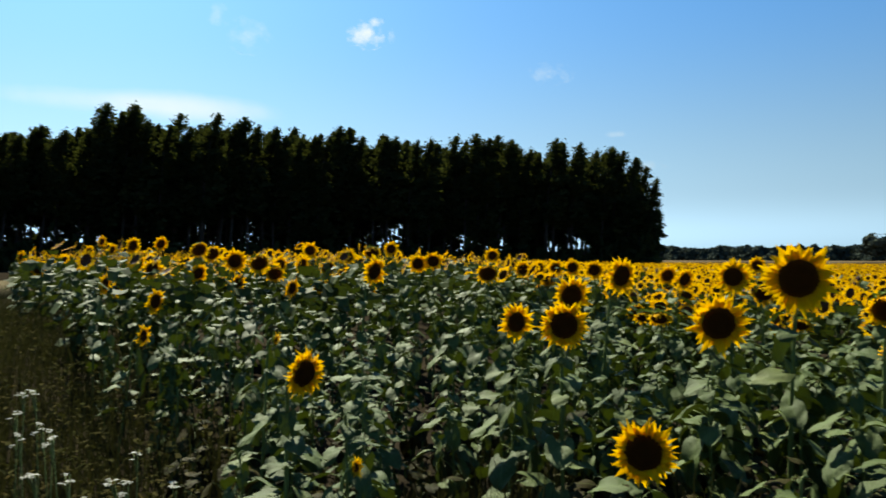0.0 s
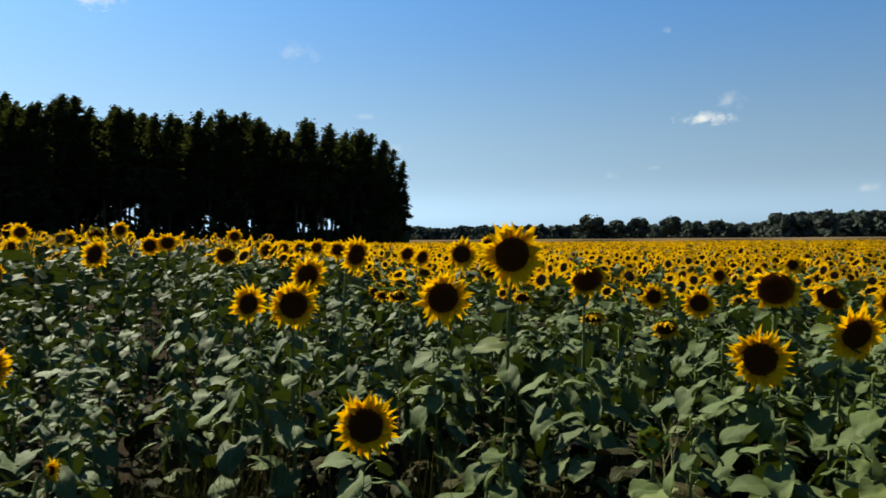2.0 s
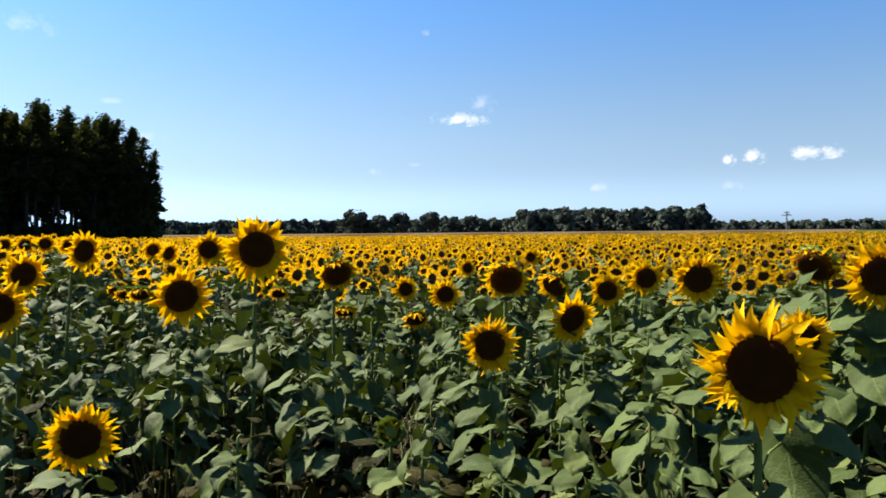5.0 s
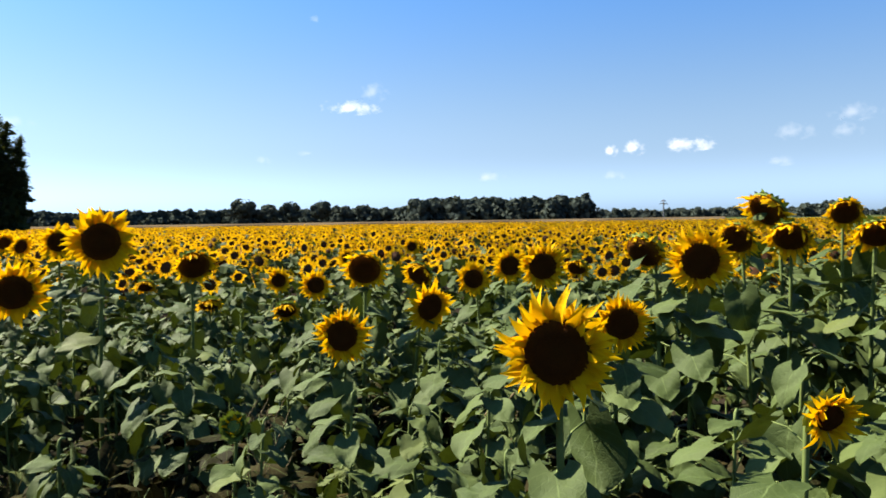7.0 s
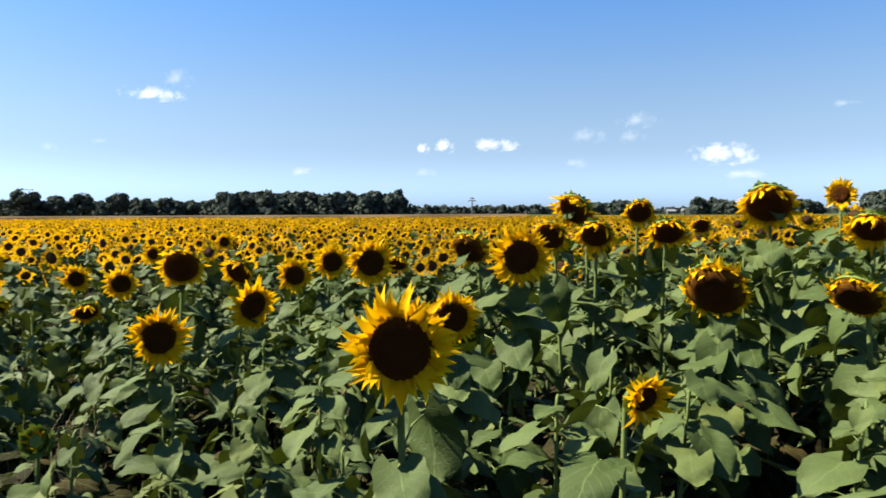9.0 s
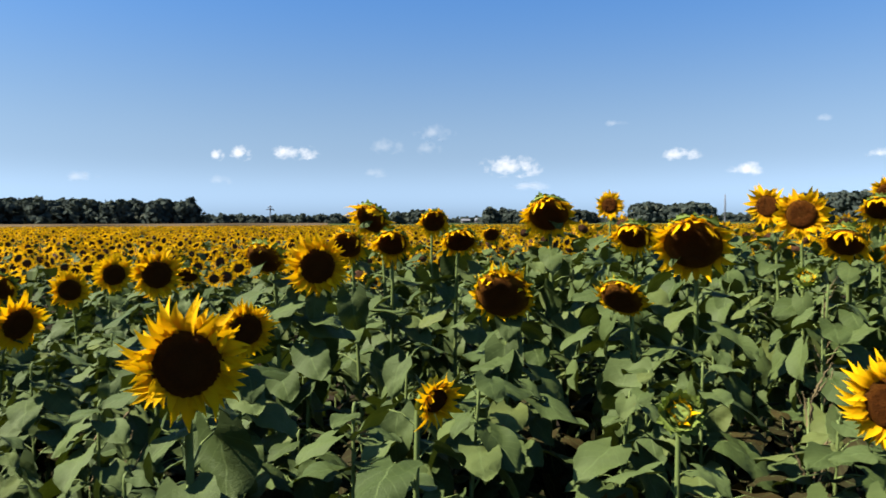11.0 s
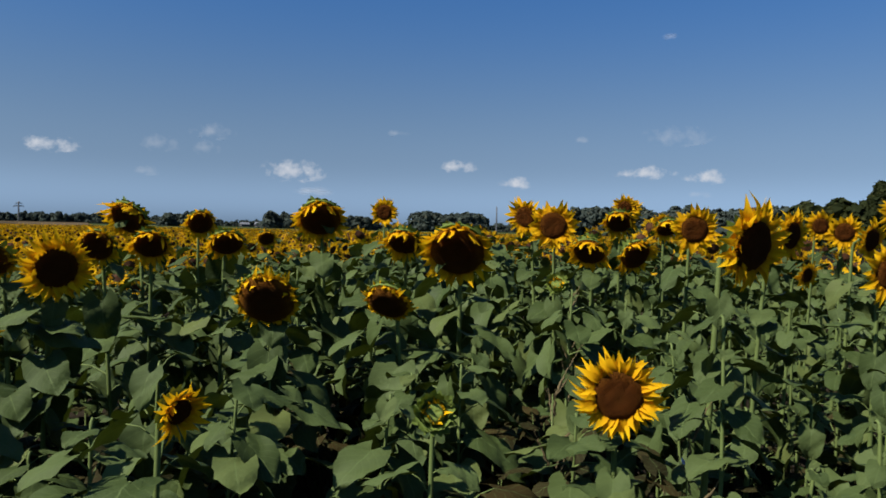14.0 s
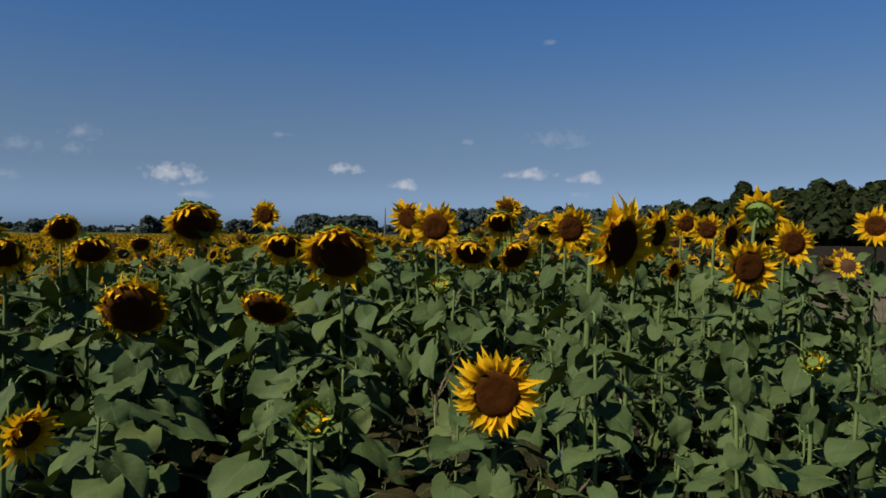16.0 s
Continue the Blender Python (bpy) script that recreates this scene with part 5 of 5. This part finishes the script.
# ---- weeds and grass outside the field ----
def build_grass():
    """Long grass of the verge: bent blades of two faces each."""
    rg = np.random.default_rng(21)
    n = 78000
    d = 0.25 + 16 * rg.uniform(0, 1, n) ** 1.2
    who = rg.uniform(0, 1, n)
    # a few dark blades added in the sparse gaps, standing in for shade there
    shade_fill = who < 0.07
    d = np.where(shade_fill, rg.uniform(1.5, 4.0, n), d)
    b = np.radians(np.where(shade_fill, np.where(rg.uniform(0, 1, n) < 0.5, rg.uniform(-11, 8, n), rg.uniform(18, 40, n)), np.where(who < 0.5, rg.uniform(-50, 0, n), rg.uniform(-180, 180, n))))
    x, y = d * np.sin(b), d * np.cos(b)
    e = x * math.sin(radians(60)) + y * math.cos(radians(60))
    keep = (e < 1.0 - 0.02 * y + rg.uniform(-0.5, 0.7, n)) | (np.degrees(b) > 117) | shade_fill
    x, y, e = x[keep], y[keep], e[keep]
    n = len(x)
    g = np.array([ground_z(float(p), float(q)) for p, q in zip(x, y)])
    patch = np.array([noise.noise((float(p) * 0.8, float(q) * 0.8, 5.0)) for p, q in zip(x, y)])
    h = (0.38 + 0.45 * np.clip(patch + 0.3, 0, 1)) * rg.uniform(0.5, 1.3, n) * np.clip(np.hypot(x, y) / 2.5, 0.25, 1.0)
    lv = np.array([(-0.5, 0, 0), (0.5, 0, 0), (-0.4, 0.12, 0.55), (0.4, 0.12, 0.55), (-0.08, 0.42, 1.0), (0.08, 0.42, 1.0)])
    lq = np.array([(0, 1, 3, 2), (2, 3, 5, 4)])
    rot = turn_z(rg.uniform(0, 6.283, n)).copy()
    wide = rg.uniform(0.004, 0.009, n)
    rot[:, :, 0] *= wide[:, None]
    rot[:, :, 1] *= (h * rg.uniform(0.2, 1.1, n))[:, None]
    rot[:, :, 2] *= h[:, None]
    v, q = stamp(lv, lq, rot, np.stack([x, y, g - 0.01], 1), np.ones(n))
    me = quads_mesh("verge_grass", v, q, [M_GRASS], np.zeros(len(q)))
    tagged(part("verge_grass", me), "long dry green grass along the field edge", "grass", kind="stuff")
    # small-leaved weeds in the grass
    n = 2400
    d = 2.2 + 9 * rg.uniform(0, 1, n)
    b = np.radians(rg.uniform(-45, 3, n))
    x, y = d * np.sin(b), d * np.cos(b)
    e = x * math.sin(radians(60)) + y * math.cos(radians(60))
    keep = (e < 1.5) & (e > -1.6)
    x, y = x[keep], y[keep]
    n = len(x)
    g = np.array([ground_z(float(p), float(q)) for p, q in zip(x, y)])
    V, Q, base = [], [], 0
    lq = np.array([(0, 1, 2, 3), (1, 4, 5, 2), (2, 5, 6, 3)])
    tall = rg.uniform(0.3, 0.75, n)
    for k in range(6):
        rot = (turn_z(rg.uniform(0, 6.283, n)) @ turn_y(rg.uniform(-1.3, 0.1, n))).copy()
        rot[:, :, 1] *= 0.42
        v, q = stamp(far_leaf_template(), lq, rot, np.stack([x, y, g + tall * rg.uniform(0.25, 1.0, n)], 1), rg.uniform(0.04, 0.09, n))
        V.append(v)
        Q.append(q + base)
        base += len(v)
    me = quads_mesh("verge_weeds", np.concatenate(V), np.concatenate(Q), [M_GRASS], np.zeros(sum(map(len, Q))))
    tagged(part("verge_weeds", me), "low tangled green weeds along the field edge", "weeds", kind="stuff")


build_grass()
weeds = random.Random(9)


def umbel_mesh(seed):
    rng = random.Random(seed)
    vs, fs = [], []
    for _ in range(16):
        r, a = 0.055 * math.sqrt(rng.random()), rng.uniform(0, 6.28)
        c = Vector((r * math.cos(a), r * math.sin(a), 0.012 - r * r * 4 + rng.uniform(-0.004, 0.004)))
        k, s = len(vs), rng.uniform(0.009, 0.014)
        vs += [c + Vector((s * math.cos(t), s * math.sin(t), -0.003)) for t in (0, 1.05, 2.1, 3.14, 4.19, 5.24)] + [c + Vector((0, 0, 0.005))]
        fs += [(k + i, k + (i + 1) % 6, k + 6) for i in range(6)]
    return mesh("flower_umbel", vs, fs, [M_WHITE_FLOWER])


UMBELS = [umbel_mesh(i) for i in range(4)]


def yarrow(x, y, h, heads):
    e = new("yarrow")
    g = ground_z(x, y)
    e.location = (x, y, g - 0.01)
    top = Vector((weeds.uniform(-0.08, 0.08), weeds.uniform(-0.08, 0.08), h))
    vs, fs = tube([(0, 0, 0), top * 0.5 + Vector((0.01, 0, 0)), top], [0.004, 0.003, 0.002], 5)
    part("stem", mesh("stem", vs, fs, [M_STEM]), e)
    for k in range(heads):
        a, r = 2.4 * k, 0.05 * math.sqrt(k)
        p = top + Vector((math.cos(a) * r, math.sin(a) * r, weeds.uniform(-0.03, 0.01)))
        vs, fs = tube([top * 0.86, (top * 0.9 + p) * 0.5, p], [0.002, 0.002, 0.0015], 4)
        part("stalk", mesh("stalk", vs, fs, [M_STEM]), e)
        part("flower_umbel", weeds.choice(UMBELS), e, at=Matrix.Translation(p) @ Euler((weeds.uniform(-0.3, 0.3), weeds.uniform(-0.3, 0.3), a)).to_matrix().to_4x4() @ Matrix.Scale(weeds.uniform(0.22, 0.38), 4))
    tagged(e, "white-flowered yarrow in the grass at the field edge", "wildflower", "white wildflowers")


def build_yarrow():
    yarrow(-2.00, 3.70, 0.97, 3)
    yarrow(-1.98, 3.41, 0.92, 3)
    yarrow(-1.80, 3.21, 0.90, 3)
    yarrow(-1.75, 3.24, 0.88, 3)
    yarrow(-1.76, 3.37, 0.87, 3)
    yarrow(-1.66, 3.28, 0.87, 3)
    yarrow(-1.41, 3.38, 0.79, 3)
    yarrow(-1.29, 3.14, 0.76, 3)
    yarrow(-1.34, 3.11, 0.73, 3)
    yarrow(-1.53, 2.90, 0.83, 3)
    yarrow(-1.67, 2.85, 0.89, 3)
    yarrow(-1.34, 2.70, 0.78, 3)
    yarrow(-1.30, 2.72, 0.78, 3)
    yarrow(-1.27, 2.73, 0.77, 3)
    yarrow(-1.48, 2.92, 0.80, 3)
    yarrow(-2.22, 3.85, 0.92, 3)
    yarrow(-1.19, 3.17, 0.71, 3)


build_yarrow()


def seed_weed(x, y, h):
    """A branched weed with brownish seed spikes."""
    e = new("seed_weed")
    e.location = (x, y, ground_z(x, y) - 0.01)
    vs, fs = tube([(0, 0, 0), (0.02, 0.01, h * 0.5), (0.0, 0.02, h)], [0.007, 0.005, 0.002], 6)
    part("stem", mesh("stem", vs, fs, [M_STEM]), e)
    for k in range(11):
        z = h * (0.34 + 0.66 * k / 10)
        a = 2.4 * k + weeds.uniform(-0.3, 0.3)
        ln = (0.10 + 0.14 * (1 - k / 10)) * weeds.uniform(0.7, 1.2)
        b0, b1 = Vector((0, 0.01, z)), Vector((math.cos(a) * ln * 0.55, math.sin(a) * ln * 0.55, z + ln))
        steps = 15
        rings = [b0.lerp(b1, i / steps) + Vector((weeds.gauss(0, 0.002), weeds.gauss(0, 0.002), 0)) for i in range(steps + 1)]
        fat = [0.003 if i < 3 else 0.001 if i == steps else weeds.uniform(0.002, 0.0075) * (1.15 - i / steps) for i in range(steps + 1)]
        sv, sf = tube(rings, fat, 5)
        part("seed_spike", mesh("seed_spike", sv, sf, [M_DRY]), e)
    for k in range(6):
        z = h * weeds.uniform(0.1, 0.6)
        part("leaf", weeds.choice(LEAVES), e, at=Matrix.Translation((0, 0, z)) @ Euler((0, 0, weeds.uniform(0, 6.28))).to_matrix().to_4x4() @ Matrix.Diagonal((0.10, 0.05, 0.10, 1)))
    tagged(e, "weed with brown seed spikes between the sunflowers", "weed", "seed weeds")


seed_weed(1.71, 2.26, 0.93)
seed_weed(2.15, 1.51, 0.97)
seed_weed(1.86, 2.42, 0.89)
seed_weed(3.77, -0.87, 1.29)
seed_weed(2.84, -0.64, 1.09)
seed_weed(4.09, -0.94, 1.33)
seed_weed(2.96, -0.66, 1.05)
seed_weed(1.96, 2.47, 0.85)
seed_weed(2.21, 1.43, 1.05)
seed_weed(2.27, -0.91, 1.09)


def chicory(x, y, h):
    e = new("chicory")
    e.location = (x, y, ground_z(x, y))
    vs, fs = tube([(0, 0, 0), (0.02, 0, h * 0.6), (0.0, 0.02, h)], [0.004, 0.003, 0.002], 5)
    part("stem", mesh("stem", vs, fs, [M_STEM]), e)
    vs, fs = [(0, 0.02, h)], []
    for k in range(14):
        a = 2 * math.pi * k / 14
        r = 0.018 * (1 if k % 2 else 0.8)
        vs.append((r * math.cos(a), 0.02 + r * math.sin(a) * 0.5 - 0.008, h + r * math.sin(a)))
    for k in range(14):
        fs.append((0, 1 + k, 1 + (k + 1) % 14))
    part("flower", mesh("flower", vs, fs, [M_BLUE_FLOWER]), e, "pale blue flower")
    tagged(e, "chicory with a pale blue flower below the sunflowers", "wildflower")


chicory(2.34, -0.92, 1.00)
